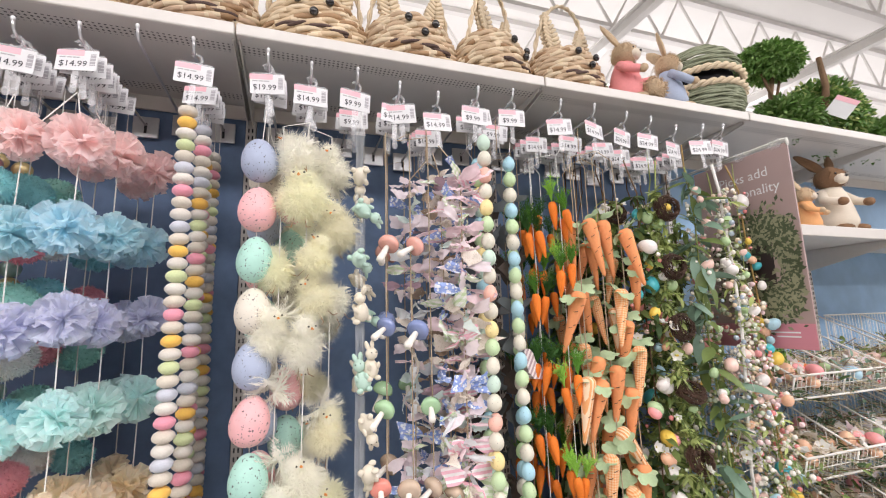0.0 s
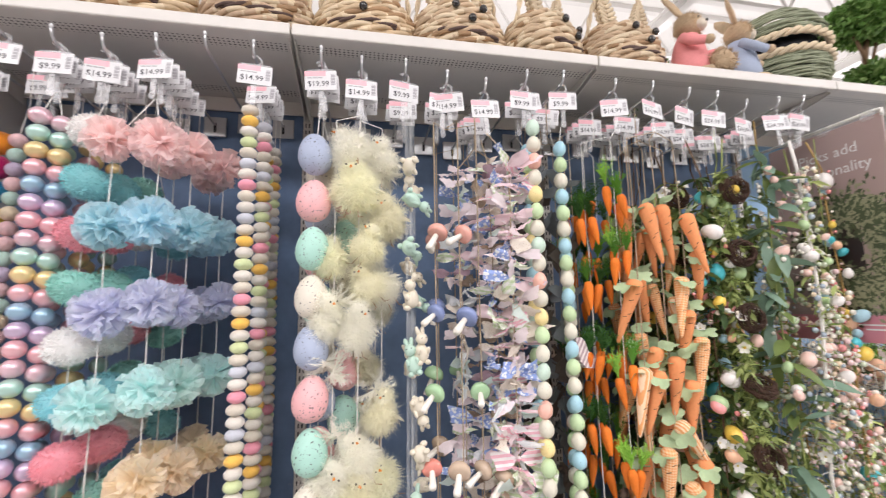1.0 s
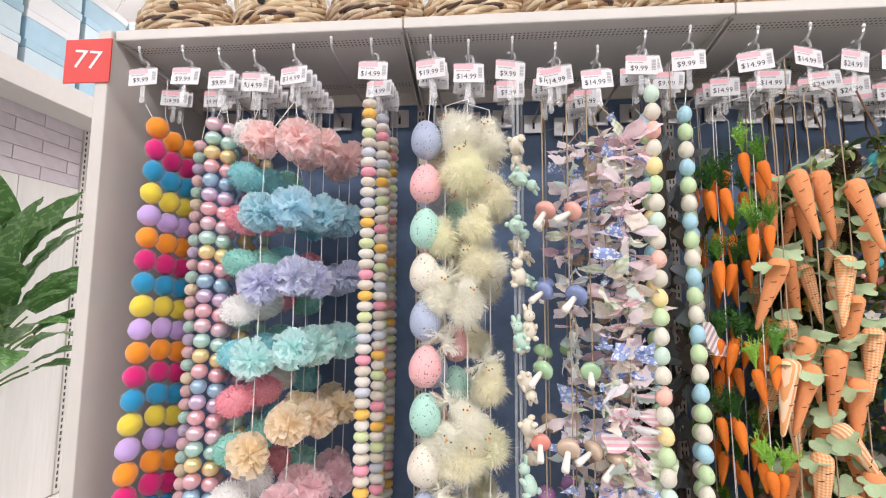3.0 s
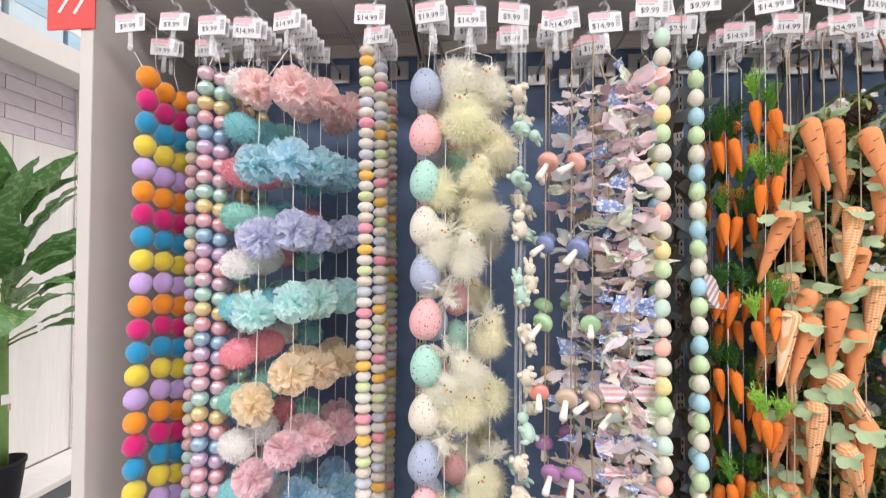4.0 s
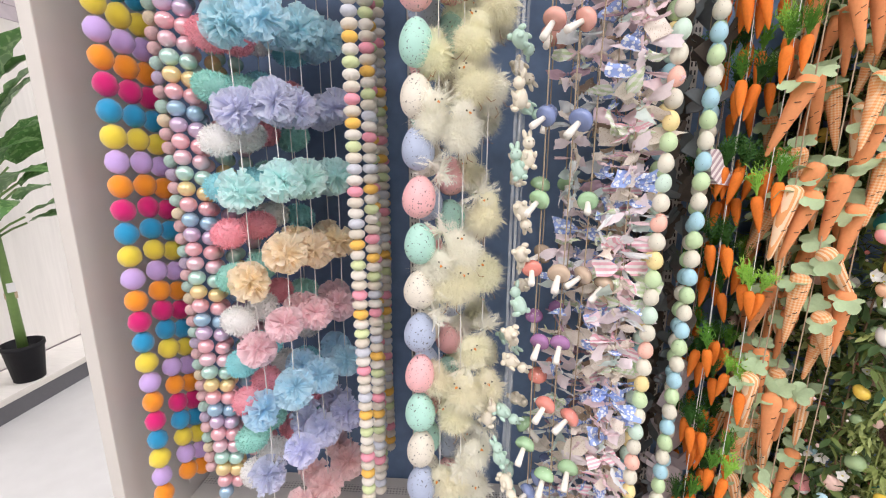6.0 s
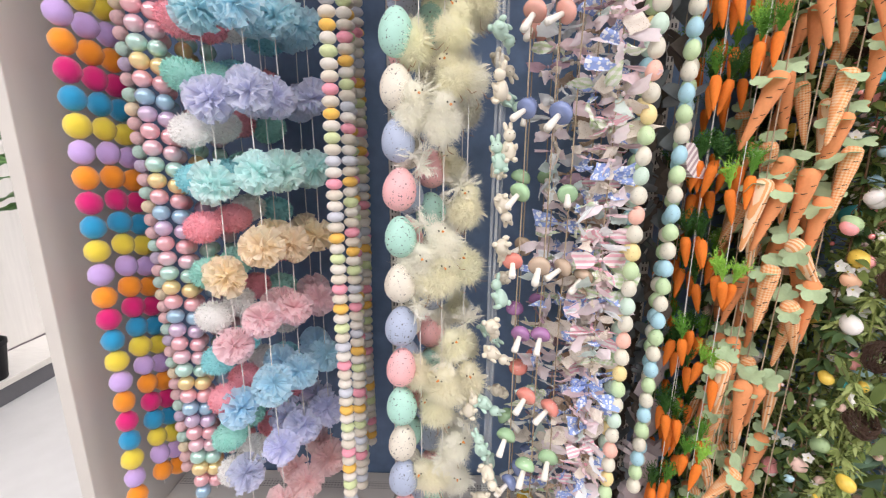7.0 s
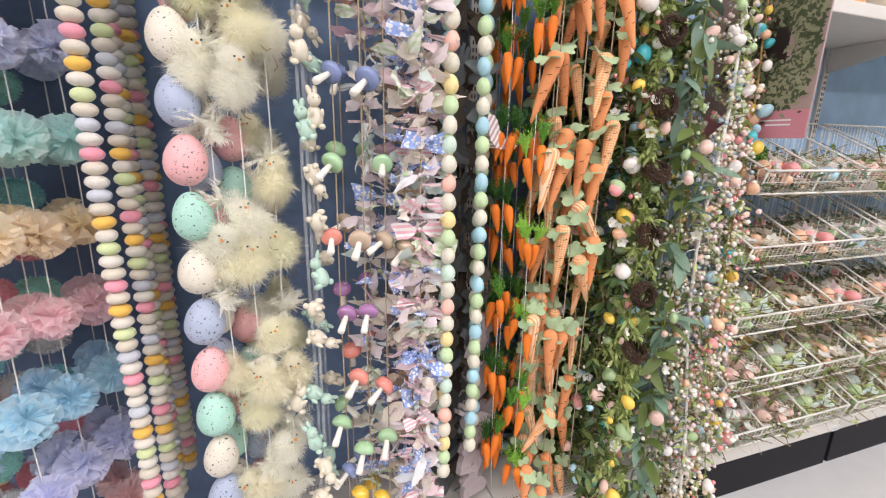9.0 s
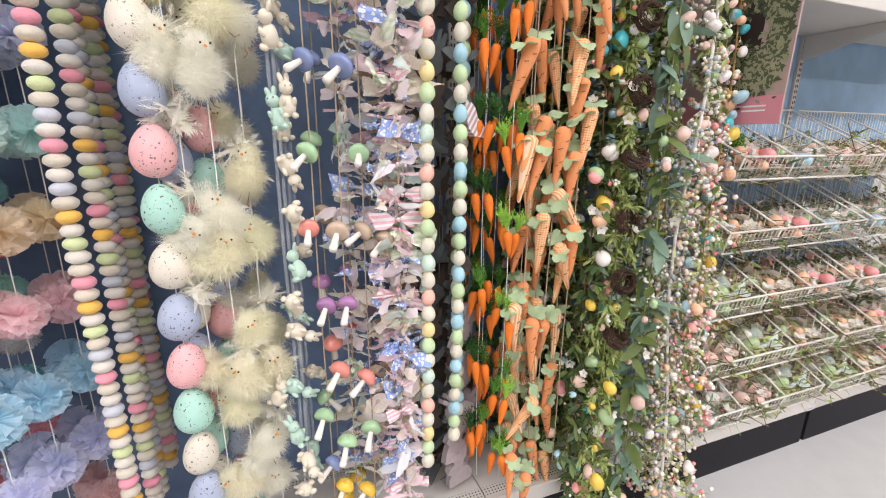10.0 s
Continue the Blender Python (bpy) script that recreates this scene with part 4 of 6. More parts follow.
TOPS = [raffia_top(i).mesh("raffia_top", GREENS[i % 3], False) for i in range(6)]
RAFFIA_Z = {0: (2.04, 1.88, 1.545, 1.279, 1.02, 0.765, 0.5), 1: (2.0, 1.78, 1.58, 1.36, 1.1, 0.86, 0.62)}
for n_, (x, y) in enumerate(((1.128, 0.985), (1.064, 1.03), (1.105, 1.10), (1.168, 1.15), (1.085, 1.20), (1.15, 1.27))):
    g = thing("carrot_garland", "orange raffia carrot garland with green tops", "garland", group="carrot_garlands")
    line = sway(x, y, 2.0, 0.010, n_ + 60)
    cord(g, line, 2.2, 0.4, M_STRING, 0.0011, (HOOKS[14][0], y, HOOKS[14][1] - 0.15))
    for z in RAFFIA_Z[n_ % 2]:
        z += rnd.uniform(-0.035, 0.015) if n_ > 1 else 0
        turn = rnd.uniform(0, 6.28)
        count = rnd.choice((3, 3, 4) if n_ < 2 else (2, 3))
        for k in range(count):
            a = turn + k * 6.28 / count
            drop = rnd.uniform(-0.055, 0.012)
            c = part("carrot", CARROT, g, m=Matrix.Translation(Vector(line(z)) + Vector((0.024 * math.cos(a), 0.02 * math.sin(a), drop))) @ rot(-9 * math.sin(a) + rnd.uniform(-5, 5), 9 * math.cos(a) + rnd.uniform(-5, 5), rnd.uniform(0, 360)) @ Matrix.Diagonal((0.74, 0.74, rnd.uniform(0.86, 1.04), 1)))
            # strands behind the first get darker tops, shade put into the green
            part("raffia_top", TOPS[rnd.choice((1, 4, 0) if n_ == 0 else (0, 2, 5, 2))], c, "green raffia top")

# stuffed cloth carrots with felt leaves
M_CLOTHO = mat("orange_cotton", (0.81, 0.32, 0.13), rough=0.9, vary=0.12, scale=140, bump=0.3)
M_GING = patterned("orange_gingham", (0.82, 0.33, 0.11), (0.88, 0.60, 0.36), "checks", 150, 0.9)
M_PLAID = patterned("orange_stripe", (0.82, 0.38, 0.15), (0.90, 0.66, 0.44), "stripes", 120, 0.9)
M_FELTLEAF = mat("sage_felt", (0.46, 0.60, 0.36), rough=0.95, vary=0.15, scale=160, bump=0.3, through_light=0.15)
M_STITCH = mat("brown_thread", (0.10, 0.05, 0.03), rough=0.8, bump=0)
cc = lathe([(0.001, -0.168), (0.005, -0.162), (0.009, -0.130), (0.0135, -0.088), (0.018, -0.045), (0.0208, -0.016), (0.0195, -0.004), (0.013, 0.003), (0.004, 0.005)], 14, wob=lambda a, z: 1 + 0.05 * math.sin(3 * a + z * 60))
CLOTHC = [cc.mesh("cloth_carrot", m) for m in (M_CLOTHO, M_CLOTHO, M_GING, M_PLAID)]
st = Shape()
for a, z in ((-1.2, -0.03), (-1.9, -0.05), (-1.4, -0.085), (-1.0, -0.11), (-2.1, -0.095)):
    r_ = 0.0222 - 0.0125 * (-z / 0.125)
    tube([((r_ + 0.0006) * math.cos(a + q * 0.3), (r_ + 0.0006) * math.sin(a + q * 0.3), z + 0.002 * q) for q in (-1, 0, 1)], 0.0010, 4, st)
STITCH = st.mesh("stitching", M_STITCH)
lf = Shape()
for s in range(2):
    base = Matrix.Translation((0, 0, 0.002)) @ rot(0, 0, s * 150 - 60) @ rot(38 - 70 * s, 0, 0)
    n = 32
    rim = []
    for i in range(n):
        a = 2 * math.pi * i / n
        q = 0.025 * (1 + 0.17 * math.cos(5 * a) - 0.05 * math.cos(10 * a) + 0.04 * math.cos(15 * a))
        rim.append(base @ Vector((q * math.sin(a), 0.024 - q * math.cos(a), 0.004 * math.sin(3 * a + s) - 0.25 * (q * math.cos(a)) ** 2 / 0.02)))
    lf.add([base @ Vector((0, 0.022, -0.003))] + rim, [(0, 1 + i, 1 + (i + 1) % n) for i in range(n)])
LEAVES = lf.mesh("felt_leaf", M_FELTLEAF)
def cloth_carrot(g, p, tilt, lean, size, kind, turned):
    c = part("cloth_carrot", CLOTHC[kind], g, m=Matrix.Translation(p) @ rot(lean, tilt, turned) @ Matrix.Scale(size, 4))
    part("stitching", STITCH, c, "brown stitched marks")["kind"] = "stuff"
    part("felt_leaf", LEAVES, c, "sage green felt leaf", m=rot(0, 0, rnd.uniform(-60, 60)) @ Matrix.Scale(rnd.uniform(1.0, 1.25), 4))


# the front strands: place of each head, tilt in degrees, and 2 where it is gingham, 3 where it is striped
FRONT_CARROTS = [(1.218, 1.994, -11, 0), (1.273, 1.993, -13, 0), (1.339, 1.963, -14, 1), (1.381, 1.855, -5, 0), (1.162, 1.769, 16, 0), (1.313, 1.776, 14, 2), (1.327, 1.681, 10, 1), (1.356, 1.604, 7, 2),
                 (1.219, 1.578, 19, 0), (1.271, 1.551, 3, 0), (1.169, 1.526, 8, 3), (1.217, 1.515, 11, 1), (1.32, 1.483, -7, 0), (1.291, 1.212, -24, 2), (1.224, 1.31, 3, 2), (1.266, 1.374, -38, 3),
                 (1.146, 1.04, -9, 3), (1.208, 0.985, -2, 0), (1.261, 0.964, -17, 1), (1.238, 0.701, 36, 2), (1.165, 0.503, 6, 0), (1.225, 0.405, 3, 1), (1.34, 1.27, -4, 0)]
front = {}
for x in (1.18, 1.26, 1.34):
    front[x] = thing("cloth_carrot_garland", "stuffed orange cotton and gingham carrot garland with felt leaves", "garland", group="cloth_carrot_garlands")
    cord(front[x], sway(x, 0.975, 2.0, 0.012, x), 2.2, 0.42, M_TWINE, 0.0016, (HOOKS[15][0], 0.975, HOOKS[15][1] - 0.15))
for x, z, tilt, kind in FRONT_CARROTS:
    cloth_carrot(front[min(front, key=lambda q: abs(q - x))], (x, 0.965 + rnd.uniform(-0.012, 0.012), z), tilt, rnd.uniform(-4, 10), rnd.uniform(0.98, 1.1), kind, rnd.uniform(-40, 40))
for n_, (x, y) in enumerate(((1.21, 1.04), (1.29, 1.06), (1.36, 1.05), (1.25, 1.13), (1.33, 1.15), (1.28, 1.24))):
    g = thing("cloth_carrot_garland", "stuffed orange cotton and gingham carrot garland with felt leaves", "garland", group="cloth_carrot_garlands")
    line = sway(x, y, 2.0, 0.018, n_ + 70)
    cord(g, line, 2.2, 0.42, M_TWINE, 0.0016, (HOOKS[15][0], y, HOOKS[15][1] - 0.15))
    for k in range(9):
        cloth_carrot(g, Vector(line(1.99 - 0.186 * k - 0.05 * (n_ % 3))) + Vector((rnd.uniform(-0.02, 0.02), 0, rnd.uniform(-0.02, 0.02))), rnd.uniform(-16, 16), rnd.uniform(-8, 14), rnd.uniform(0.92, 1.05), (n_ + k) % 4, rnd.uniform(-60, 60))

# leafy egg and berry garlands
LEAFM = dict(olive=mat("leaf_olive", (0.19, 0.26, 0.075), rough=0.5, vary=0.35, scale=30, bump=0.05, through_light=0.25), grey=mat("leaf_eucalyptus", (0.24, 0.37, 0.27), rough=0.5, vary=0.3, scale=30, bump=0.05, through_light=0.2),
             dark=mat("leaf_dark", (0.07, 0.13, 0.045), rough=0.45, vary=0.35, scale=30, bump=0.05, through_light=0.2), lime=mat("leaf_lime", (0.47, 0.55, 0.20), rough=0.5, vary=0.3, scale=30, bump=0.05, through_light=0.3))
M_TWIG = mat("brown_twig", (0.16, 0.095, 0.05), rough=0.85, vary=0.3, scale=120, bump=0.4)
M_WILLOW = mat("willow_stem", (0.42, 0.27, 0.09), rough=0.7, vary=0.25, scale=120, bump=0.3)
M_DRY = mat("dried_grass", (0.66, 0.56, 0.37), rough=0.85, vary=0.25, scale=120, bump=0.2)
M_PAPERCORD = mat("white_paper_cord", (0.80, 0.77, 0.72), rough=0.8, vary=0.1, scale=150, bump=0.3)
M_GREENSTEM = mat("green_stem", (0.24, 0.28, 0.08), rough=0.7, vary=0.25, scale=120, bump=0.2)
BERRYC = dict(pearl=(0.86, 0.81, 0.72), pinkpearl=(0.80, 0.58, 0.58), steel=(0.36, 0.43, 0.50), sagepearl=(0.52, 0.58, 0.42), coral=(0.82, 0.28, 0.27), sand=(0.76, 0.60, 0.42))
BERRY = {k: ball(0.0065, 0.0065, 0.007, 10, 7).mesh("berry", mat("berry_" + k, c, rough=0.25, vary=0.1, scale=60, bump=0.02, coat=0.5)) for k, c in BERRYC.items()}
EGGC = dict(pink=(0.86, 0.36, 0.36), yellow=(0.86, 0.60, 0.10), white=(0.84, 0.80, 0.76), blue=(0.42, 0.64, 0.74), teal=(0.08, 0.50, 0.56), green=(0.44, 0.60, 0.32), blush=(0.84, 0.58, 0.50), peach=(0.86, 0.52, 0.34))
EGGS = {k: ball(0.0195, 0.0195, 0.0245, 16, 11, egg=0.12).mesh("egg", patterned("twig_egg_" + k, c, [v * 0.45 for v in c], "specks", 260, 0.4, edge=0.72)) for k, c in EGGC.items()}
nest = Shape()
nr = random.Random(3)
for i in range(150):
    a0, z0, R = nr.uniform(0, 6.28), nr.uniform(-0.018, 0.018), nr.uniform(0.018, 0.04)
    R = math.sqrt(max(1e-4, 0.036 ** 2 - (z0 * 1.5) ** 2)) * nr.uniform(0.75, 1.08)
    tube([(R * math.cos(a0 + q * 0.45), R * math.sin(a0 + q * 0.45), z0 + nr.uniform(-0.006, 0.006)) for q in range(5)], 0.0009, 4, nest)
NEST = nest.mesh("nest", mat("nest_grass", (0.075, 0.04, 0.025), rough=0.9, vary=0.4, scale=200, bump=0.3))
petal = Shape()
for i in range(5):
    leaf(0.016, 0.012, 0.2, -0.15, 3, petal, 0, rot(0, 0, i * 72) @ rot(25))
ball(0.003, 0.003, 0.002, 8, 5, sh=petal, k=1)
BLOSSOM = petal.mesh("blossom", [mat("blossom_white", (0.84, 0.83, 0.78), rough=0.7, through_light=0.3), mat("blossom_heart", (0.55, 0.45, 0.08), rough=0.8)])


def leafy_garland(label, x, y, z0, z1, leaf_kind, leaf_len, leaf_wid, leaves, berries, berry_kinds, eggs, egg_kinds, stem_mat, hook, spread, blossoms=0, nests=0, seed=0, bulge=0.0, stem_r=0.0025, amp=0.03, many=0):
    r = random.Random(seed)
    g = thing("leafy_garland", label, "garland", group="leafy_garlands")
    base = sway(x, y, z0, amp, seed * 3.1)

    def line(z):
        p = base(z)
        return (p[0], p[1] - bulge * max(0, (z0 - z) / (z0 - z1)) ** 1.5, z)

    def wide(z):
        t = (z0 - z) / (z0 - z1)
        return spread * (0.45 + 0.55 * min(1, t * 2.2))
    cord(g, line, z0, z1, stem_mat, stem_r, (HOOKS[hook][0], y, HOOKS[hook][1] - 0.15))
    twigs, foliage = Shape(), Shape()
    tips = []
    z = z0
    count = int((z0 - z1) / (0.010 if many else 0.017))
    for i in range(count):
        z = z0 - (z0 - z1) * i / count
        a = r.uniform(0, 6.28)
        L = wide(z) * r.uniform(0.35, 1.0)
        p0 = Vector(line(z))
        out_ = Vector((math.cos(a), math.sin(a) * 0.75, 0))
        drop = r.uniform(-0.9, 0.15)
        pts = [p0, p0 + out_ * L * 0.5 + Vector((0, 0, L * 0.2 * r.uniform(-1, 1))), p0 + out_ * L + Vector((0, 0, L * drop))]
        tube(pts, 0.0012, 4, twigs, 0, 0.6)
        tips.append(pts)
    for i in range(int(leaves * 1.8)):
        pts = r.choice(tips)
        t = r.uniform(0.15, 1)
        p = pts[0].lerp(pts[1], t * 2) if t < 0.5 else pts[1].lerp(pts[2], t * 2 - 1)
        m = Matrix.Translation(p) @ rot(0, 0, r.uniform(0, 360)) @ rot(r.uniform(-80, 30), r.uniform(-35, 35), 0)
        s = r.uniform(0.6, 1.15)
        leaf(leaf_len * s, leaf_wid * s, r.uniform(0.05, 0.4), r.uniform(0.0, 0.5), 4, foliage, 0, m)
    part("twig_spray", twigs.mesh("twig_spray", stem_mat), g)["kind"] = "stuff"
    if leaves:
        pair_ = [LEAFM[leaf_kind], LEAFM[dict(olive="lime", lime="olive", dark="olive", grey="olive")[leaf_kind]]]
        foliage.k = [int((i // 8) % 3 == 0) for i in range(len(foliage.f))]
        part("foliage", foliage.mesh("foliage", pair_), g)["kind"] = "stuff"
    for i in range(berries):
        pts = r.choice(tips)
        p = pts[1].lerp(pts[2], r.uniform(0, 1.1)) + Vector((r.uniform(-1, 1), r.uniform(-1, 1), r.uniform(-1, 1))) * 0.014
        s = r.choice((0.6, 0.75, 0.85, 1.1))
        part("berry", BERRY[r.choice(berry_kinds)], g, m=Matrix.Translation(p) @ Matrix.Scale(s, 4))
    if many:
        dense = [Shape() for _ in berry_kinds]
        for i in range(many):
            pts = r.choice(tips)
            p = pts[0].lerp(pts[2], r.uniform(0.3, 1.15)) + Vector((r.gauss(0, 1), r.gauss(0, 1), r.gauss(0, 1))) * 0.016
            q = r.choice((0.0048, 0.006, 0.0075, 0.0092))
            ball(q, q, q, 7, 5, sh=dense[i % len(dense)], at=p)
        for kind_, sh in zip(berry_kinds, dense):
            part("berry_spray", sh.mesh("berry_spray", BERRY[kind_].materials[0]), g)["kind"] = "stuff"
    for i in range(eggs):
        pts = r.choice(tips)
        p = pts[0].lerp(pts[2], r.uniform(0.5, 1.0)) + Vector((0, -0.01, 0))
        part("egg", EGGS[r.choice(egg_kinds)], g, m=Matrix.Translation(p) @ rot(r.uniform(-60, 60), r.uniform(-60, 60), 0) @ Matrix.Scale(r.choice((0.55, 0.7, 0.85, 1.0, 1.2)) if seed < 6 or seed == 9 else r.choice((0.5, 0.6, 0.75, 0.9)), 4))
    for i in range(blossoms):
        pts = r.choice(tips)
        part("blossom", BLOSSOM, g, m=Matrix.Translation(pts[2] + Vector((0, -0.008, 0))) @ rot(70 + r.uniform(-40, 40), 0, r.uniform(-50, 50)) @ Matrix.Scale(r.uniform(0.9, 1.4), 4))
    for i in range(nests):
        zz = z0 - 0.06 - i * 0.19
        part("nest", NEST, g, m=Matrix.Translation(Vector(line(zz)) + Vector((0.01, -0.03, 0))) @ rot(r.uniform(30, 90), r.uniform(-30, 30), 0) @ Matrix.Scale(1.15, 4))
    return g


ALL_EGG = list(EGGC)
TWIGS, FERN = "dark twig garland with pastel eggs and white blossoms", "green fern garland with brown nests and blush eggs"
leafy_garland(TWIGS, 1.425, 1.0, 2.10, 0.20, "dark", 0.05, 0.018, 380, 60, ["pearl", "coral", "pinkpearl"], 48, ALL_EGG, M_TWIG, 16, 0.10, 26, 0, 1, 0.03)
leafy_garland("dark twig garland with pastel eggs and olive leaves", 1.43, 1.14, 2.12, 0.27, "olive", 0.05, 0.020, 520, 60, ["pearl", "coral"], 36, ALL_EGG, M_TWIG, 16, 0.16, 14, 2, 2)
leafy_garland(FERN, 1.49, 0.965, 2.10, 0.25, "lime", 0.034, 0.010, 1500, 60, ["pearl", "sagepearl"], 24, ["blush", "green", "white", "yellow"], M_GREENSTEM, 17, 0.085, 18, 7, 3, 0.04)
leafy_garland("grey green eucalyptus garland with white berries", 1.60, 0.95, 2.14, 0.2, "grey", 0.095, 0.034, 120, 110, ["pearl", "sagepearl"], 20, ["white", "green", "blush"], M_GREENSTEM, 18, 0.075, 6, 0, 4, 0.05)
leafy_garland("lime leaf garland with pale berries and eggs", 1.57, 1.10, 2.08, 0.2, "lime", 0.045, 0.016, 420, 140, ["pearl", "pinkpearl", "sand"], 26, ALL_EGG, M_GREENSTEM, 18, 0.13, 6, 0, 5, 0.05, many=260)
leafy_garland("pearl berry garland with grey green leaves on paper cord", 1.735, 0.95, 2.12, 0.15, "lime", 0.042, 0.012, 130, 270, ["pearl", "pearl", "steel", "pinkpearl", "sagepearl", "sand"], 40, ["white", "blush", "green", "peach", "blue"], M_PAPERCORD, 19, 0.10, 0, 0, 6, 0.10, 0.0052, 0.05, many=430)
leafy_garland("mixed berry garland with blush eggs", 1.79, 1.06, 1.98, 0.15, "olive", 0.042, 0.012, 200, 260, ["pearl", "pearl", "sand", "steel", "pinkpearl", "sagepearl"], 36, ["white", "blush", "green", "peach", "pink"], M_WILLOW, 19, 0.12, 0, 0, 7, 0.08, many=430)
leafy_garland("pink and pearl berry garland with small leaves", 1.84, 0.95, 1.80, 0.1, "lime", 0.036, 0.011, 160, 270, ["pearl", "pearl", "pinkpearl", "coral", "sand", "pearl"], 34, ["blush", "pink", "white", "peach"], M_GREENSTEM, 20, 0.11, 0, 0, 8, 0.13, 0.0016, 0.04, many=430)
leafy_garland("willow garland with bright eggs", 1.905, 0.975, 2.14, 0.5, "olive", 0.03, 0.010, 36, 60, ["pearl", "coral", "pinkpearl"], 36, ["yellow", "pink", "teal", "peach", "yellow", "blue", "white"], M_WILLOW, 20, 0.06, 0, 0, 9, 0.03, 0.003)
leafy_garland("mixed berry garland with moss leaves", 1.93, 1.05, 1.45, 0.12, "olive", 0.04, 0.012, 130, 260, ["pearl", "pinkpearl", "sagepearl", "steel"], 28, ["white", "blush", "green", "peach"], M_GREENSTEM, 20, 0.12, 0, 0, 10, 0.06, many=430)
# the rows that hang deeper on the same hooks; dark leaf colours deepen the shade
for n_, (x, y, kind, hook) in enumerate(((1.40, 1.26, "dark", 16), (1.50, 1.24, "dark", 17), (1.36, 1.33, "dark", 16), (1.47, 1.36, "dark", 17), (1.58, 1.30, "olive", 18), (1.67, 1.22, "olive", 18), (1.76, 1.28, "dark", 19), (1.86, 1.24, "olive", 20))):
    leafy_garland("dark brown twig garland with shade-darkened leaves and eggs", x, y, 2.06, 0.24, kind, 0.052, 0.020, 620, 24, ["pearl", "coral"], 10, ALL_EGG, M_TWIG, hook, 0.15, 6, 0, 30 + n_)

# ---- goods on the top shelves ----
M_ROPE = mat("water_hyacinth", (0.54, 0.40, 0.26), rough=0.75, vary=0.38, scale=28, bump=0.4, hue=0.01)
M_ROPEP = mat("pale_hyacinth", (0.68, 0.56, 0.39), rough=0.75, vary=0.25, scale=40, bump=0.4)
M_ROPEB = mat("brown_hyacinth", (0.34, 0.21, 0.11), rough=0.75, vary=0.35, scale=40, bump=0.5)
M_ROPED = mat("dark_hyacinth", (0.09, 0.055, 0.045), rough=0.75, vary=0.3, scale=40, bump=0.4)


def braid_row(rx, ry, z, r, turns, phase, a0=0.0, a1=2 * math.pi, n=96, sh=None, k=0):
    """One braided rope laid round an oval."""
    sh = sh or Shape()
    for strand in (0, math.pi):
        pts = []
        for i in range(n + 1):
            a = a0 + (a1 - a0) * i / n
            w = turns * a + phase + strand
            q = 1 + 0.55 * r * math.cos(w) / max(rx, ry)
            pts.append((rx * q * math.cos(a), ry * q * math.sin(a), z + 0.55 * r * math.sin(w) + 0.003 * math.sin(a * 3 + phase)))
        tube(pts, r * 0.72, 6, sh, k)
    return sh


def bunny_basket(seed, face):
    r = random.Random(seed)
    body = Shape()
    for i in range(10):
        t = i / 9
        w = 0.90 + 0.16 * math.sin(math.pi * min(1, t * 0.8 + 0.15)) - 0.16 * t * t
        q = len(body.f)
        braid_row(0.135 * w, 0.105 * w, 0.010 + i * 0.0158, 0.0108 * r.uniform(0.92, 1.08), 7, r.uniform(0, 6), n=110, sh=body)
        per = (len(body.f) - q) // 2
        body.k[q:] = [min(2, int(3 * abs(noise.noise(Vector((i * 1.7 + seed, (j % per) / per * 9.0, j // per * 5.0)))) * 1.5)) for j in range(len(body.f) - q)]
    mouth = braid_row(0.137 * 1.075, 0.105 * 1.09, 0.050, 0.0068, 9, 0.4, -2.2, -0.95, 60)
    ear = Shape()
    for i in range(11):
        t = i / 10
        w = 0.031 * math.sin(math.pi * (0.25 + 0.73 * t)) ** 0.9
        for side in (-1, 1):
            tube([(side * w * u, -0.008 + 0.004 * math.cos(u * 1.5), t * 0.150 + 0.014 * u) for u in (0.0, 0.35, 0.7, 1.0)], 0.0076, 6, ear, 0, 0.8)
            tube([(side * w * u, 0.008, t * 0.150 + 0.014 * u) for u in (0.0, 0.5, 1.0)], 0.0076, 6, ear, 0, 0.8)
    handle = Shape()
    for s in (0, math.pi):
        tube([(0.125 * math.cos(a) + 0.004 * math.cos(14 * a + s), 0.004 * math.sin(14 * a + s), 0.13 + 0.22 * math.sin(a)) for a in np.linspace(0, math.pi, 60)], 0.0042, 6, handle)
    return dict(body=body.mesh("body", [M_ROPE, M_ROPEP, M_ROPEB]), mouth=mouth.mesh("mouth", M_ROPED), ear=ear.mesh("ear", M_ROPEP), handle=handle.mesh("handle", M_ROPEP))


EYE = ball(0.0115, 0.0095, 0.0115, 14, 9).mesh("eye", M_EYE)
KIT = [bunny_basket(i, 0) for i in range(3)]
for i, (bx, by, yaw) in enumerate(((-0.545, 1.17, 10), (-0.225, 1.17, -6), (0.095, 1.165, 4), (0.405, 1.17, -4), (0.705, 1.165, 6), (1.005, 1.17, 34), (1.300, 1.165, 12))):
    kit = KIT[i % 3]
    b = thing("bunny_basket", "woven water hyacinth bunny basket with black bead eyes", "basket", group="bunny baskets")
    b.matrix_basis = pose(bx, by - 0.015, SHELF_Z - 0.002, 0, 0, yaw) @ Matrix.Scale(1.12, 4)
    part("body", kit["body"], b)
    part("mouth", kit["mouth"], b, "dark braided mouth line")
    part("handle", kit["handle"], b, m=pose(0, 0.02, 0, 8, 0, 0))
    for s in (-1, 1):
        part("ear", kit["ear"], b, "pale woven ear", m=pose(s * 0.060, -0.03, 0.140, -6, s * 9, 0))
        part("eye", EYE, b, m=Matrix.Translation((s * 0.040, -0.107, 0.128)))
    part("nose", EYE, b, m=Matrix.Translation((0.002, -0.121, 0.085)))

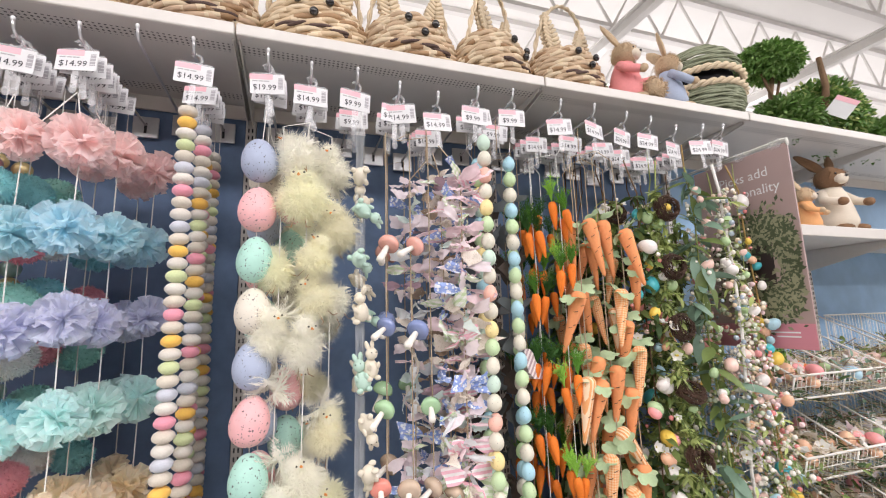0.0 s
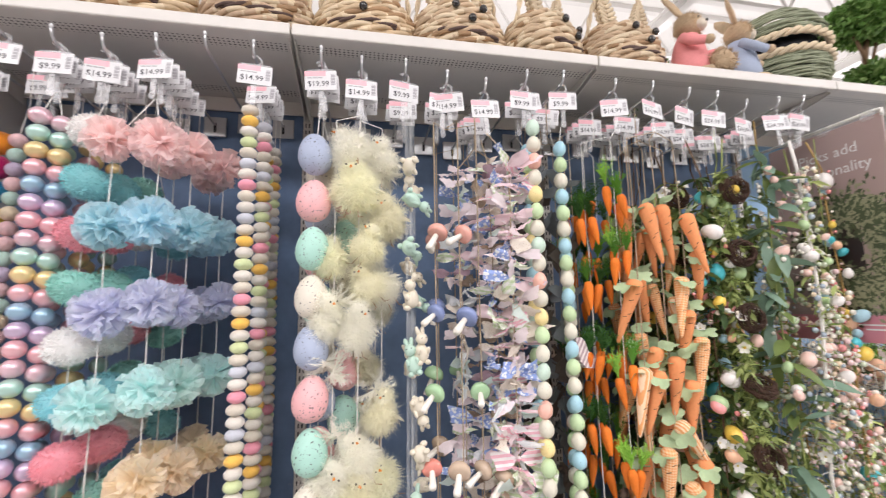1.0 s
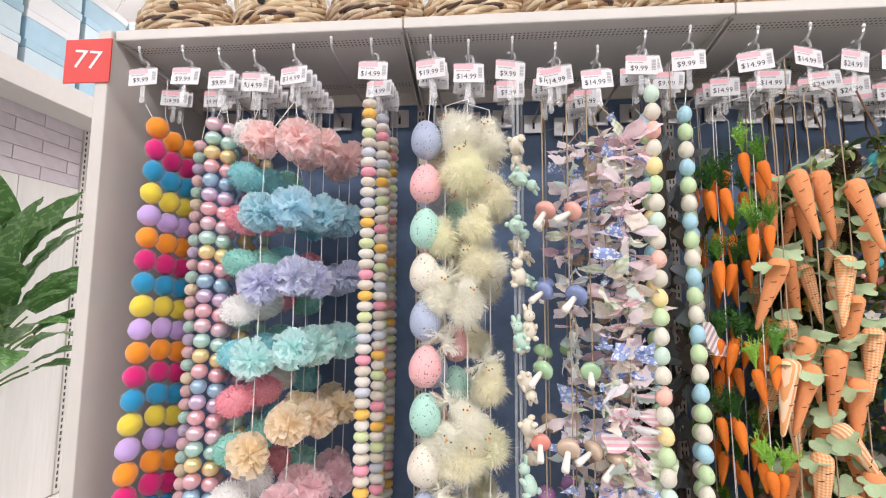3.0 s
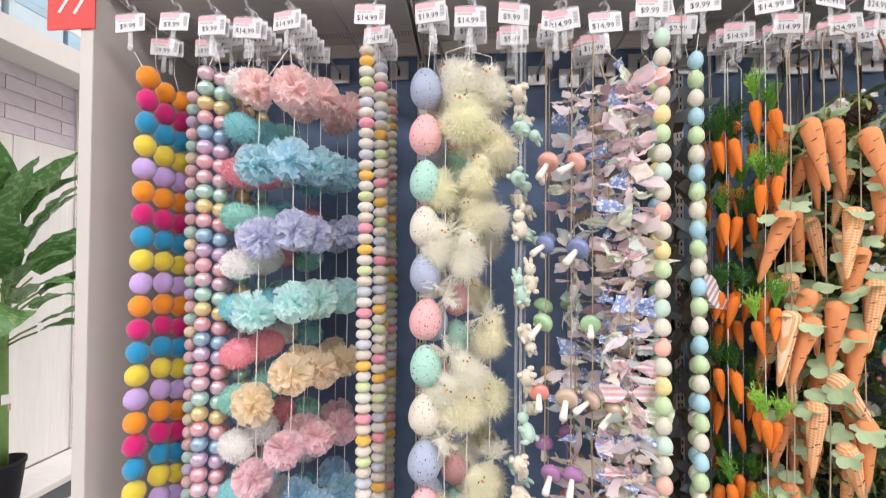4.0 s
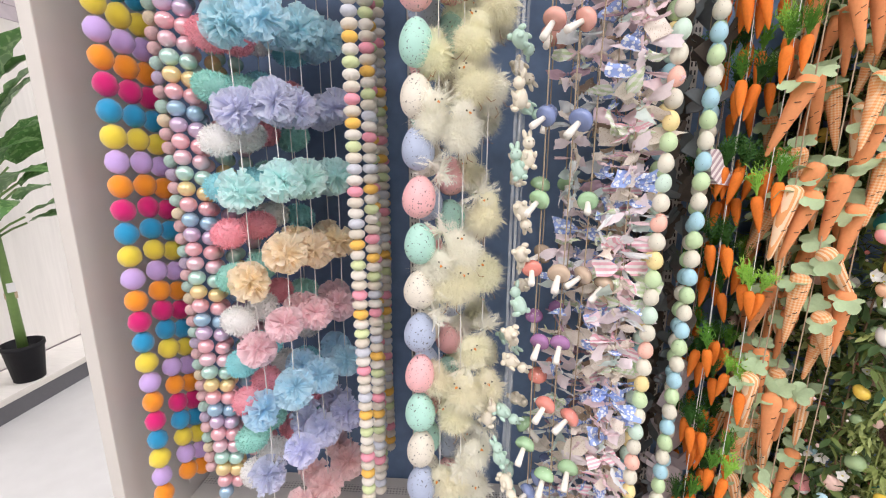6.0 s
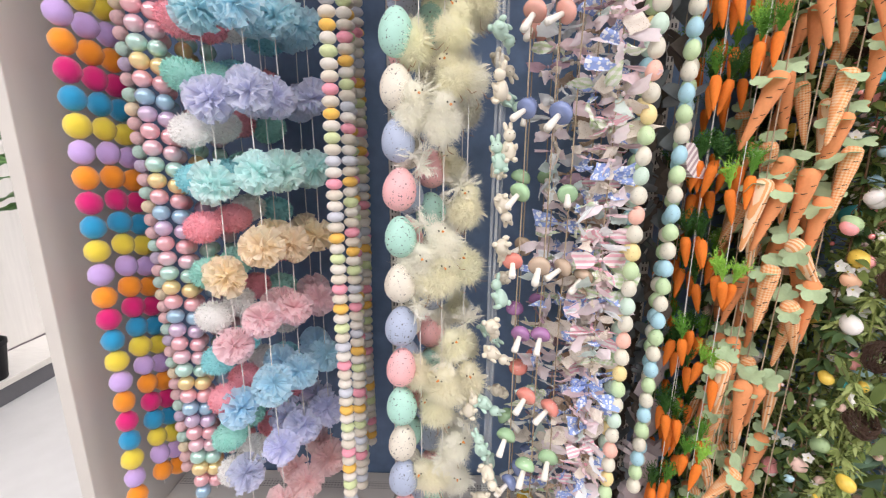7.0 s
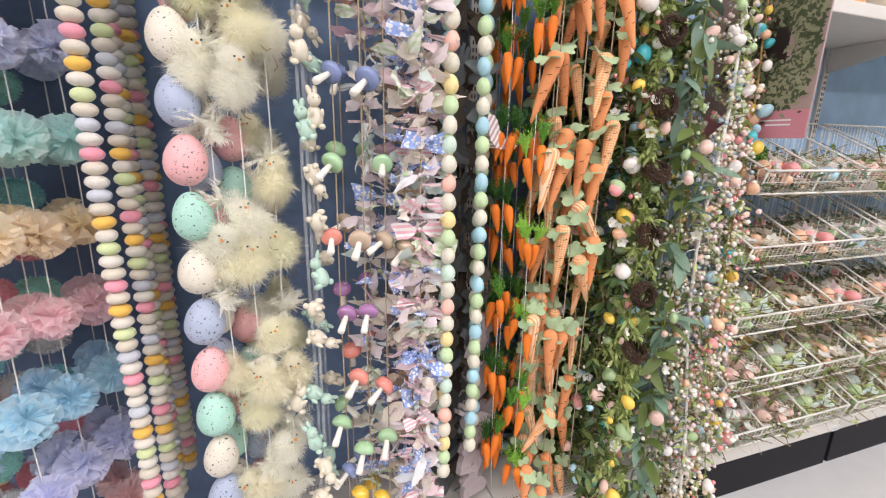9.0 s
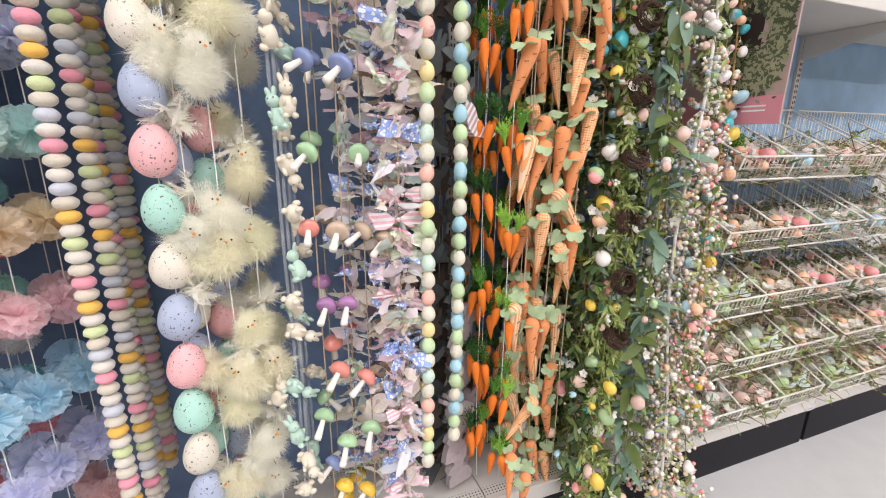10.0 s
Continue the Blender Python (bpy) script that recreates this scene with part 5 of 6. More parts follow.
M_STRAW = mat("sisal_straw", (0.56, 0.42, 0.27), rough=0.9, vary=0.3, scale=160, bump=0.6)
M_CORAL = mat("coral_cloth", (0.82, 0.30, 0.30), rough=0.85, vary=0.1, scale=160, bump=0.2)
M_DENIM = mat("blue_cloth", (0.36, 0.42, 0.54), rough=0.85, vary=0.1, scale=160, bump=0.2)
M_BROWNFUR = mat("brown_fur", (0.26, 0.15, 0.08), rough=0.95, vary=0.35, scale=160, bump=0.6)
M_CREAMC = mat("cream_cloth", (0.74, 0.66, 0.54), rough=0.85, vary=0.1, scale=160, bump=0.2)


def plush(cloth, fur, face, h=0.34):
    """A dressed toy rabbit, one plain mesh: 0 fur, 1 cloth, 2 face."""
    s = h / 0.34
    sh = lathe([(0.02, 0.0), (0.062, 0.004), (0.072, 0.05), (0.062, 0.10), (0.05, 0.15), (0.036, 0.185), (0.018, 0.195)], 18, k=1)
    ball(0.050, 0.050, 0.047, 14, 10, sh=sh, k=0, at=(0, -0.006, 0.225), rough=0.12)
    ball(0.028, 0.024, 0.022, 12, 8, sh=sh, k=2, at=(0, -0.044, 0.215))
    for q in (-1, 1):
        ball(0.024, 0.010, 0.066, 12, 9, sh=sh, k=0, at=(q * 0.045, 0.022, 0.292), turn=rot(-24, q * 40), rough=0.2)
        tube([(q * 0.045, 0, 0.165), (q * 0.075, -0.03, 0.13), (q * 0.06, -0.075, 0.115)], 0.019, 8, sh, 1, 0.8)
        ball(0.018, 0.018, 0.016, 10, 7, sh=sh, k=0, at=(q * 0.058, -0.085, 0.114))
        ball(0.025, 0.04, 0.018, 10, 7, sh=sh, k=0, at=(q * 0.035, -0.05, 0.016))
        ball(0.005, 0.004, 0.005, 8, 6, sh=sh, k=3, at=(q * 0.021, -0.047, 0.236))
    ball(0.007, 0.005, 0.005, 8, 6, sh=sh, k=3, at=(0, -0.068, 0.222))
    for _ in range(1500):
        d = Vector((rnd.gauss(0, 1), rnd.gauss(0, 1), rnd.gauss(0, 1))).normalized()
        p = Vector((d.x * 0.045, d.y * 0.046 - 0.006, d.z * 0.043 + 0.225))
        w = d.orthogonal().normalized() * 0.0009
        sh.add([p - w, p + w, p + d * rnd.uniform(0.008, 0.020)], [(0, 1, 2)], 0)
    sh.v = [(a * s, b * s, c * s) for a, b, c in sh.v]
    return sh.mesh("toy_rabbit", [fur, cloth, face, M_EYE])


def toy(label, me, x, y, z, yaw):
    t = thing("toy_rabbit", label, "toy", group="toy rabbits", me=me)
    t.matrix_basis = pose(x, y, z, 0, 0, yaw)


toy("straw toy rabbit in a coral dress with a straw basket", plush(M_CORAL, M_STRAW, M_CREAMC, 0.33), 1.545, 1.10, SHELF_Z - 0.004, 30)
toy("straw toy rabbit in a grey blue jacket", plush(M_DENIM, M_STRAW, M_CREAMC, 0.31), 1.745, 1.09, SHELF_Z - 0.004, 60)
toy("brown plush toy rabbit in a cream waistcoat with a bow tie", plush(M_CREAMC, M_BROWNFUR, M_CREAMC, 0.40), 2.72, 1.14, 2.033, -10)
toy("small straw toy rabbit with orange cloth", plush(mat("orange_cloth", (0.82, 0.42, 0.18), rough=0.85, vary=0.1, scale=160, bump=0.2), M_STRAW, M_CREAMC, 0.25), 2.49, 1.12, 2.033, 20)
sb = thing("straw_pouch", "small tan straw basket held by the toy rabbit", "basket", at=(1.60, 1.02, SHELF_Z - 0.004))
part("body", fluff(0.05, 0.04, 0.045, 500, 0.012, 0.0014, 4).mesh("body", M_STRAW), sb, m=Matrix.Translation((0, 0, 0.047)))

# green raffia nest basket
M_MOSSY = mat("green_raffia", (0.31, 0.34, 0.23), rough=0.85, vary=0.3, scale=60, bump=0.5)
nb = thing("nest_basket", "domed green raffia basket with a braided tan opening", "basket", at=(2.025, 1.17, SHELF_Z - 0.004))
low, dome = Shape(), Shape()
for i in range(17):
    t = i / 16
    w = 1 + 0.03 * math.sin(i * 2.7)
    braid_row(0.155 * w * (0.80 + 0.22 * math.sin(t * 2.0)), 0.14 * w * (0.80 + 0.22 * math.sin(t * 2.0)), 0.006 + i * 0.0083, 0.0056, 5, i * 1.3, sh=low)
    braid_row(0.158 * w * math.cos(t * 1.25), 0.145 * w * math.cos(t * 1.25), 0.225 + 0.13 * math.sin(t * 1.45), 0.0056, 5, i * 1.7, sh=dome)
part("bowl", low.mesh("bowl", M_MOSSY), nb)
part("dome", dome.mesh("dome", M_MOSSY), nb)
part("rim", braid_row(0.165, 0.15, 0.148, 0.013, 14, 0).mesh("rim", M_ROPEP), nb, "tan braided rim")
part("rim", braid_row(0.165, 0.15, 0.212, 0.013, 14, 1).mesh("rim", M_ROPEP), nb, "tan braided rim")
# solid black plug that stands for the shade inside the basket
part("hollow", lathe([(0.12, 0.14), (0.13, 0.18), (0.12, 0.22)], 16).mesh("hollow", M_BLACK), nb, "black plug for the shade in the opening")
for a in (0.6, 1.5, 2.5):
    part("stay", tube([(0.15 * math.cos(a), 0.135 * math.sin(a), 0.14), (0.15 * math.cos(a), 0.135 * math.sin(a), 0.23)], 0.012, 6).mesh("stay", M_ROPEP), nb)

# boxwood topiary, hedges
M_BOX = mat("boxwood_leaf", (0.12, 0.24, 0.05), rough=0.5, vary=0.4, scale=40, bump=0.05, through_light=0.2)
M_BOXP = mat("boxwood_pale", (0.28, 0.42, 0.14), rough=0.5, vary=0.35, scale=40, bump=0.05, through_light=0.2)


def bush(rx, ry, rz, count, size, seed, mats=(M_BOX, M_BOXP)):
    r = random.Random(seed)
    sh = ball(rx * 0.72, ry * 0.72, rz * 0.72, 12, 8, rough=0.3, seed=seed)
    for _ in range(count):
        d = Vector((r.gauss(0, 1), r.gauss(0, 1), r.gauss(0, 1))).normalized()
        q = r.uniform(0.7, 1.05) * (1 + 0.12 * noise.noise(d * 3 + Vector((seed, 0, 0))))
        m = Matrix.Translation((d.x * rx * q, d.y * ry * q, d.z * rz * q)) @ d.to_track_quat("Y", "Z").to_matrix().to_4x4() @ rot(r.uniform(-55, 55), r.uniform(-60, 60), r.uniform(-50, 50))
        leaf(size * r.uniform(0.6, 1.2), size * 0.5, 0.2, 0.2, 3, sh, r.choice((0, 0, 0, 1)), m)
    return sh.mesh("crown", list(mats))


def topiary(label, x, y, z, stem, rx, rz, seed):
    t = thing("topiary", label, "artificial plant", at=(x, y, z), group="topiaries")
    part("trunk", tube([(0, 0, 0), (0.012, 0, stem * 0.3), (-0.008, 0.01, stem * 0.7), (0.01, 0, stem)], 0.014, 8, taper=0.7).mesh("trunk", M_TWIG), t)
    for s in (-1, 1):
        part("limb", tube([(0.0, 0, stem * 0.55), (s * 0.05, 0, stem * 0.9), (s * 0.08, 0.01, stem + 0.05)], 0.008, 6, taper=0.6).mesh("limb", M_TWIG), t)
    part("crown", bush(rx, rx * 0.8, rz, 4200, 0.022, seed), t, m=Matrix.Translation((0, 0, stem + rz * 0.75)))
    part("base", bush(rx * 1.0, 0.12, 0.095, 3000, 0.028, seed + 3), t, "leafy green base", m=Matrix.Translation((0, -0.03, 0.09)))


topiary("artificial boxwood topiary tree with a leafy base", 2.49, 1.17, SHELF_Z - 0.004, 0.34, 0.15, 0.08, 5)
topiary("small artificial boxwood topiary tree", 1.44, 1.30, SHELF_Z - 0.004, 0.13, 0.09, 0.08, 11)
hb = thing("boxwood_bush", "round artificial boxwood bush with a driftwood stick", "artificial plant", at=(2.83, 1.18, SHELF_Z - 0.004), group="topiaries")
part("crown", bush(0.20, 0.15, 0.175, 5200, 0.028, 21, (M_BOX, LEAFM["lime"])), hb, m=Matrix.Translation((0, 0, 0.165)))
part("stick", tube([(-0.13, -0.08, 0.1), (-0.14, -0.11, 0.26), (-0.155, -0.11, 0.40)], 0.018, 7, taper=0.6).mesh("stick", M_TWIG), hb, "brown driftwood stick")
lbl = thing("hang_tag", "white and pink paper hang tag on the bush", "price tag")
lbl.matrix_basis = pose(2.66, 1.01, SHELF_Z + 0.115, 0, 40, -58) @ Matrix.Scale(1.25, 4)
part("card", box(-0.035, 0.035, -0.001, 0.001, -0.035, 0.035, 0.0003).mesh("card", M_LABEL, False), lbl)
part("band", box(-0.035, 0.035, -0.0016, -0.0012, 0.018, 0.035).mesh("band", M_LPINK, False), lbl)
for x, seed in ((3.15, 31), (3.5, 33)):
    hb = thing("boxwood_bush", "round artificial boxwood bush", "artificial plant", at=(x, 1.2, SHELF_Z - 0.004), group="topiaries")
    part("crown", bush(0.15, 0.13, 0.10, 1500, 0.034, seed), hb, m=Matrix.Translation((0, 0, 0.095)))

# ---- the bay with wire bins ----
for i in (3, 4):
    x0, x1 = SEAMS[i] + 0.002, SEAMS[i + 1] - 0.002
    ms = thing("middle_shelf", "cream enamelled steel shelf over the wire bins", "shelf", group="middle shelves")
    part("deck", box(x0, x1, 1.012, WALL_Y - 0.013, 2.008, 2.031, 0.001).mesh("deck", M_SHELF, False), ms)
    part("front_lip", box(x0, x1, 1.0, 1.0115, 1.99, 2.035, 0.004).mesh("front_lip", M_SHELF, False), ms)
    for bx in (x0 + 0.004, x1 - 0.008):
        sh = Shape()
        pr = [(1.03, 2.007), (1.03, 1.99), (WALL_Y - 0.014, 1.90), (WALL_Y - 0.014, 2.007)]
        sh.add([(bx, y, z) for y, z in pr] + [(bx + 0.004, y, z) for y, z in pr], [(0, 1, 2, 3), (7, 6, 5, 4), (0, 4, 5, 1), (1, 5, 6, 2), (2, 6, 7, 3), (3, 7, 4, 0)])
        part("bracket", sh.mesh("bracket", M_SHELF, False), ms)


def wire_bin(x0, x1, zf):
    """A sloping wire bin; zf is its front rail's height."""
    b = thing("wire_bin", "sloping white wire bin with dividers", "wire bin", group="wire bins")
    y0, y1 = 1.0, 1.40
    zb, zlow, zback = zf + 0.20, zf - 0.085, zf - 0.02
    for name, pts, r in (("front_rail", [(x0, y0, zf), (x1, y0, zf)], 0.0048), ("bottom_rail", [(x0, y0 + 0.02, zlow), (x1, y0 + 0.02, zlow)], 0.0042), ("back_rail", [(x0, y1, zb), (x1, y1, zb)], 0.0042)):
        part(name, tube(pts, r, 6).mesh(name, M_WIRE), b)
    g = Shape()
    n = int((x1 - x0) / 0.024)
    for i in range(1, n):
        x = x0 + (x1 - x0) * i / n
        tube([(x, y0, zf), (x, y0 + 0.02, zlow), (x, y1, zback), (x, y1, zb)], 0.0015, 4, g)
    for q in (0.25, 0.5, 0.75):
        yy, zz = y0 + 0.02 + (y1 - y0 - 0.02) * q, zlow + (zback - zlow) * q
        tube([(x0, yy, zz), (x1, yy, zz)], 0.002, 4, g)
    tube([(x0, y0 + 0.01, (zf + zlow) / 2), (x1, y0 + 0.01, (zf + zlow) / 2)], 0.0018, 4, g)
    part("wire_grid", g.mesh("wire_grid", M_WIRE), b)
    for i in range(4):
        x = x0 + 0.006 + (x1 - x0 - 0.012) * i / 3
        d = Shape()
        tube([(x, y0, zf), (x, y0 + 0.02, zlow), (x, y1, zback), (x, y1, zb), (x, y0, zf)], 0.0042, 5, d)
        for q in range(1, 12):
            yy = y0 + (y1 - y0) * q / 12
            tube([(x, yy, zlow + (zback - zlow) * q / 12), (x, yy, zf + (zb - zf) * q / 12)], 0.0014, 4, d)
        part("divider", d.mesh("divider", M_WIRE), b, "white wire divider panel")
    return b


TIERS = [1.465, 1.185, 0.905, 0.625, 0.365]


def pick_bunch(seed, leaf_kind, egg_kinds, cloth=None):
    """Loose floral picks as sold in a bin: leaves, eggs, blossoms and film wraps."""
    r = random.Random(seed)
    b = thing("floral_picks", "artificial floral picks with pastel eggs and green leaves in a bin", "floral picks", group="floral picks")
    fo, tw = Shape(), Shape()
    for i in range(60):
        p = Vector((r.uniform(-0.14, 0.14), r.uniform(-0.15, 0.15), r.uniform(-0.05, 0.08)))
        d = Vector((r.uniform(-1, 1), r.uniform(-1, 1), r.uniform(-0.1, 0.35))).normalized()
        tube([p, p + d * r.uniform(0.08, 0.2)], 0.0016, 4, tw)
        for k in range(4):
            q = p + d * r.uniform(0, 0.14)
            leaf(r.uniform(0.02, 0.042), 0.012, 0.2, 0.3, 4, fo, 0, Matrix.Translation(q) @ rot(r.uniform(-50, 60), r.uniform(-40, 40), r.uniform(0, 360)))
    straw = Shape()
    for i in range(360):
        p = Vector((r.uniform(-0.14, 0.14), r.uniform(-0.15, 0.15), r.uniform(-0.05, 0.08)))
        d = Vector((r.uniform(-1, 1), r.uniform(-1, 1), r.uniform(-0.1, 0.3))).normalized() * r.uniform(0.04, 0.11)
        tube([p, p + d * 0.5 + Vector((0, 0, 0.008)), p + d], 0.0011, 3, straw)
    part("straw_spray", straw.mesh("straw_spray", M_DRY), b)["kind"] = "stuff"
    part("foliage", fo.mesh("foliage", LEAFM[leaf_kind]), b)["kind"] = "stuff"
    part("twig_spray", tw.mesh("twig_spray", M_TWIG), b)["kind"] = "stuff"
    for i in range(11):
        part("egg", EGGS[r.choice(egg_kinds)], b, m=Matrix.Translation((r.uniform(-0.13, 0.13), r.uniform(-0.16, 0.1), r.uniform(0.0, 0.07))) @ rot(r.uniform(-80, 80), r.uniform(-80, 80), 0) @ Matrix.Scale(r.uniform(0.9, 1.6), 4))
    for i in range(12):
        part("berry", BERRY[r.choice(list(BERRYC))], b, m=Matrix.Translation((r.uniform(-0.14, 0.14), r.uniform(-0.17, 0.1), r.uniform(0.0, 0.08))) @ Matrix.Scale(r.uniform(0.9, 1.6), 4))
    for i in range(7):
        part("blossom", BLOSSOM, b, m=Matrix.Translation((r.uniform(-0.13, 0.13), r.uniform(-0.17, 0.05), r.uniform(0.03, 0.08))) @ rot(r.uniform(0, 70), 0, r.uniform(-60, 60)) @ Matrix.Scale(r.uniform(1.3, 2.4), 4))
    if cloth:
        for i in range(3):
            part("cloth_petal", r.choice(SCRAPS[cloth]), b, m=Matrix.Translation((r.uniform(-0.1, 0.1), r.uniform(-0.12, 0.05), r.uniform(0.03, 0.08))) @ rot(r.uniform(-30, 30), r.uniform(-60, 60), r.uniform(0, 360)) @ Matrix.Scale(r.uniform(0.9, 1.4), 4))
    film = Shape()
    n = 14
    verts = [((i / n - 0.5) * 0.2, (j / n - 0.5) * 0.24, 0.055 + 0.035 * noise.noise(Vector((i * 0.5, j * 0.5, seed))) - 0.9 * ((i / n - 0.5) ** 2 + (j / n - 0.5) ** 2) * 0.2) for i in range(n + 1) for j in range(n + 1)]
    film.add(verts, [(i * (n + 1) + j, (i + 1) * (n + 1) + j, (i + 1) * (n + 1) + j + 1, i * (n + 1) + j + 1) for i in range(n) for j in range(n)])
    part("film_wrap", film.mesh("film_wrap", M_FILM, False), b, "crinkled clear plastic wrap")
    return b


KINDS = [pick_bunch(41, "olive", ["peach", "green", "peach"], 5), pick_bunch(42, "grey", ["white", "blue", "green"], 8), pick_bunch(43, "lime", ["yellow", "white", "green"], 4), pick_bunch(44, "dark", ["pink", "blush", "peach"], 8), pick_bunch(45, "olive", ["white", "blush", "blush"], 0)]
used = set()
for bay in (3, 4):
    for ti, zf in enumerate(TIERS):
        x0, x1 = SEAMS[bay] + 0.03, SEAMS[bay + 1] - 0.022
        wire_bin(x0, x1, zf)
        for c in range(3):
            k = (ti * 2 + c * 3 + bay) % 5
            m = pose(x0 + (x1 - x0) * (c + 0.5) / 3, 1.18, zf - 0.045, 9, 0, rnd.uniform(-8, 8))
            if k not in used:
                used.add(k)
                KINDS[k].matrix_basis = m
            else:
                copy_thing(KINDS[k], m)
# loose carrots on the top bin
for i in range(5):
    c = thing("loose_carrot", "orange raffia carrot pick with a green top", "floral picks", group="loose carrots")
    c.matrix_basis = pose(2.27 + 0.02 * i, 1.12 + 0.03 * i, 1.475 + 0.006 * i, 4, -80, 10 * i - 10)
    part("carrot", CARROT, c, m=Matrix.Scale(1.25, 4))
    part("raffia_top", TOPS[i], c, "green raffia top", m=Matrix.Scale(1.2, 4))
# base price strip
ps = thing("shelf_label", "small white paper label on the base deck", "label")
part("card", box(2.90, 2.955, 1.0255, 1.0275, 0.205, 0.235, 0.0003).mesh("card", M_LABEL, False), ps)
part("bar", box(2.905, 2.94, 1.0245, 1.0252, 0.214, 0.220).mesh("bar", M_GREYINK, False), ps)

# ---- flag poster ----
M_TAUPE = mat("poster_taupe", (0.42, 0.31, 0.29), rough=0.4, vary=0.12, scale=4, bump=0.0)
M_ROSE = mat("poster_rose", (0.66, 0.27, 0.33), rough=0.4, vary=0.05, scale=6, bump=0.0)
M_DOOR = mat("poster_dark", (0.035, 0.022, 0.022), rough=0.4, vary=0.2, scale=6, bump=0.0)
M_PRINT = mat("poster_leaf", (0.085, 0.11, 0.055), rough=0.4, vary=0.3, scale=60, bump=0.0)
M_PRINTP = mat("poster_leaf_pale", (0.30, 0.30, 0.19), rough=0.4, vary=0.3, scale=60, bump=0.0)
PX, PY0, PY1, PZ0, PZ1 = 1.955, 0.832, 1.20, 1.572, 2.275
poster = thing("flag_poster", "taupe flag poster with a printed wreath and headline", "sign")
part("board", box(PX, PX + 0.006, PY0, PY1, PZ0, PZ1, 0.001).mesh("board", M_TAUPE, False), poster)
part("stripe", box(PX - 0.0012, PX - 0.0004, PY0 + 0.001, PY1 - 0.001, PZ0 + 0.001, PZ0 + 0.085).mesh("stripe", M_ROSE, False), poster)
part("dark_print", box(PX - 0.0012, PX - 0.0004, 0.93, 1.07, PZ0 + 0.10, 1.98).mesh("dark_print", M_DOOR, False), poster)
wr, wp = Shape(), Shape()
pr_ = random.Random(8)
for i in range(3600):
    a, q = pr_.uniform(0, 6.28), pr_.gauss(0.125, 0.03)
    yy, zz = 0.965 + q * math.cos(a), 1.86 + q * math.sin(a) * 1.12
    if not (PY0 + 0.02 < yy < PY1 - 0.02):
        continue
    t, L = pr_.uniform(0, 6.28), pr_.uniform(0.014, 0.026)
    dy, dz = L * math.cos(t), L * math.sin(t)
    (wr if i % 2 else wp).add([(PX - 0.0016 - 0.0000005 * i, yy, zz), (PX - 0.0016 - 0.0000005 * i, yy + dy * 0.5 - dz * 0.25, zz + dz * 0.5 + dy * 0.25), (PX - 0.0016 - 0.0000005 * i, yy + dy, zz + dz), (PX - 0.0016 - 0.0000005 * i, yy + dy * 0.5 + dz * 0.25, zz + dz * 0.5 - dy * 0.25)], [(0, 1, 2, 3)])
part("wreath_print", wr.mesh("wreath_print", M_PRINT, False), poster, "printed green wreath")
part("wreath_print", wp.mesh("wreath_print", M_PRINTP, False), poster, "printed pale wreath leaves")
part("headline", text_mesh("Picks add", 0.050, M_SIGNWHITE), poster, m=pose(PX - 0.0012, 1.0, 2.195, 0, 0, -90))
part("headline", text_mesh("personality", 0.050, M_SIGNWHITE), poster, m=pose(PX - 0.0012, 0.985, 2.135, 0, 0, -90))
for i, w in enumerate((0.10, 0.075)):
    part("bar", box(PX - 0.0018, PX - 0.0013, 0.88, 0.88 + w, 1.625 - i * 0.014, 1.630 - i * 0.014).mesh("bar", M_SIGNWHITE, False), poster)
part("holder", tube([(PX + 0.003, WALL_Y - 0.02, PZ1 + 0.014), (PX + 0.003, PY0 + 0.02, PZ1 + 0.014), (PX + 0.003, PY0 + 0.002, PZ1 + 0.012), (PX + 0.003, PY0, PZ1 - 0.01)], 0.0055, 7).mesh("holder", M_WIRE), poster, "white wire holder")
for yy in (0.87, 1.0):
    part("clip", box(PX - 0.004, PX + 0.010, yy - 0.018, yy + 0.018, PZ1 - 0.012, PZ1 + 0.022, 0.002).mesh("clip", M_CLEAR, False), poster)

# ---- aisle number ----
sg = thing("aisle_sign", "red aisle sign with white number 77", "sign")
part("plate", box(-0.822, -0.674, 0.9795, 0.9835, 2.303, 2.440, 0.001).mesh("plate", M_RED, False), sg)
part("number", text_mesh("77", 0.080, M_SIGNWHITE), sg, "white number", m=Matrix.Translation((-0.748, 0.9785, 2.372)) @ Matrix(((1.18, 0, 0.22, 0), (0, 1, 0, 0), (0, 0, 1, 0), (0, 0, 0, 1))))

# ---- the neighbouring display across the aisle ----
WX, WF = -2.75, -2.36


def whitewood():
    m = mat("whitewashed_wood", (0.80, 0.775, 0.74), rough=0.7, vary=0.10, scale=14, bump=0.1)
    n, l = m.node_tree.nodes, m.node_tree.links
    tc = [x for x in n if x.type == "TEX_COORD"][0]
    mp = n.new("ShaderNodeMapping")
    mp.inputs["Scale"].default_value = (1, 4, 0.25)
    l.new(tc.outputs["Object"], mp.inputs["Vector"])
    for t in [x for x in n if x.type == "TEX_NOISE"]:
        l.new(mp.outputs["Vector"], t.inputs["Vector"])
    return m


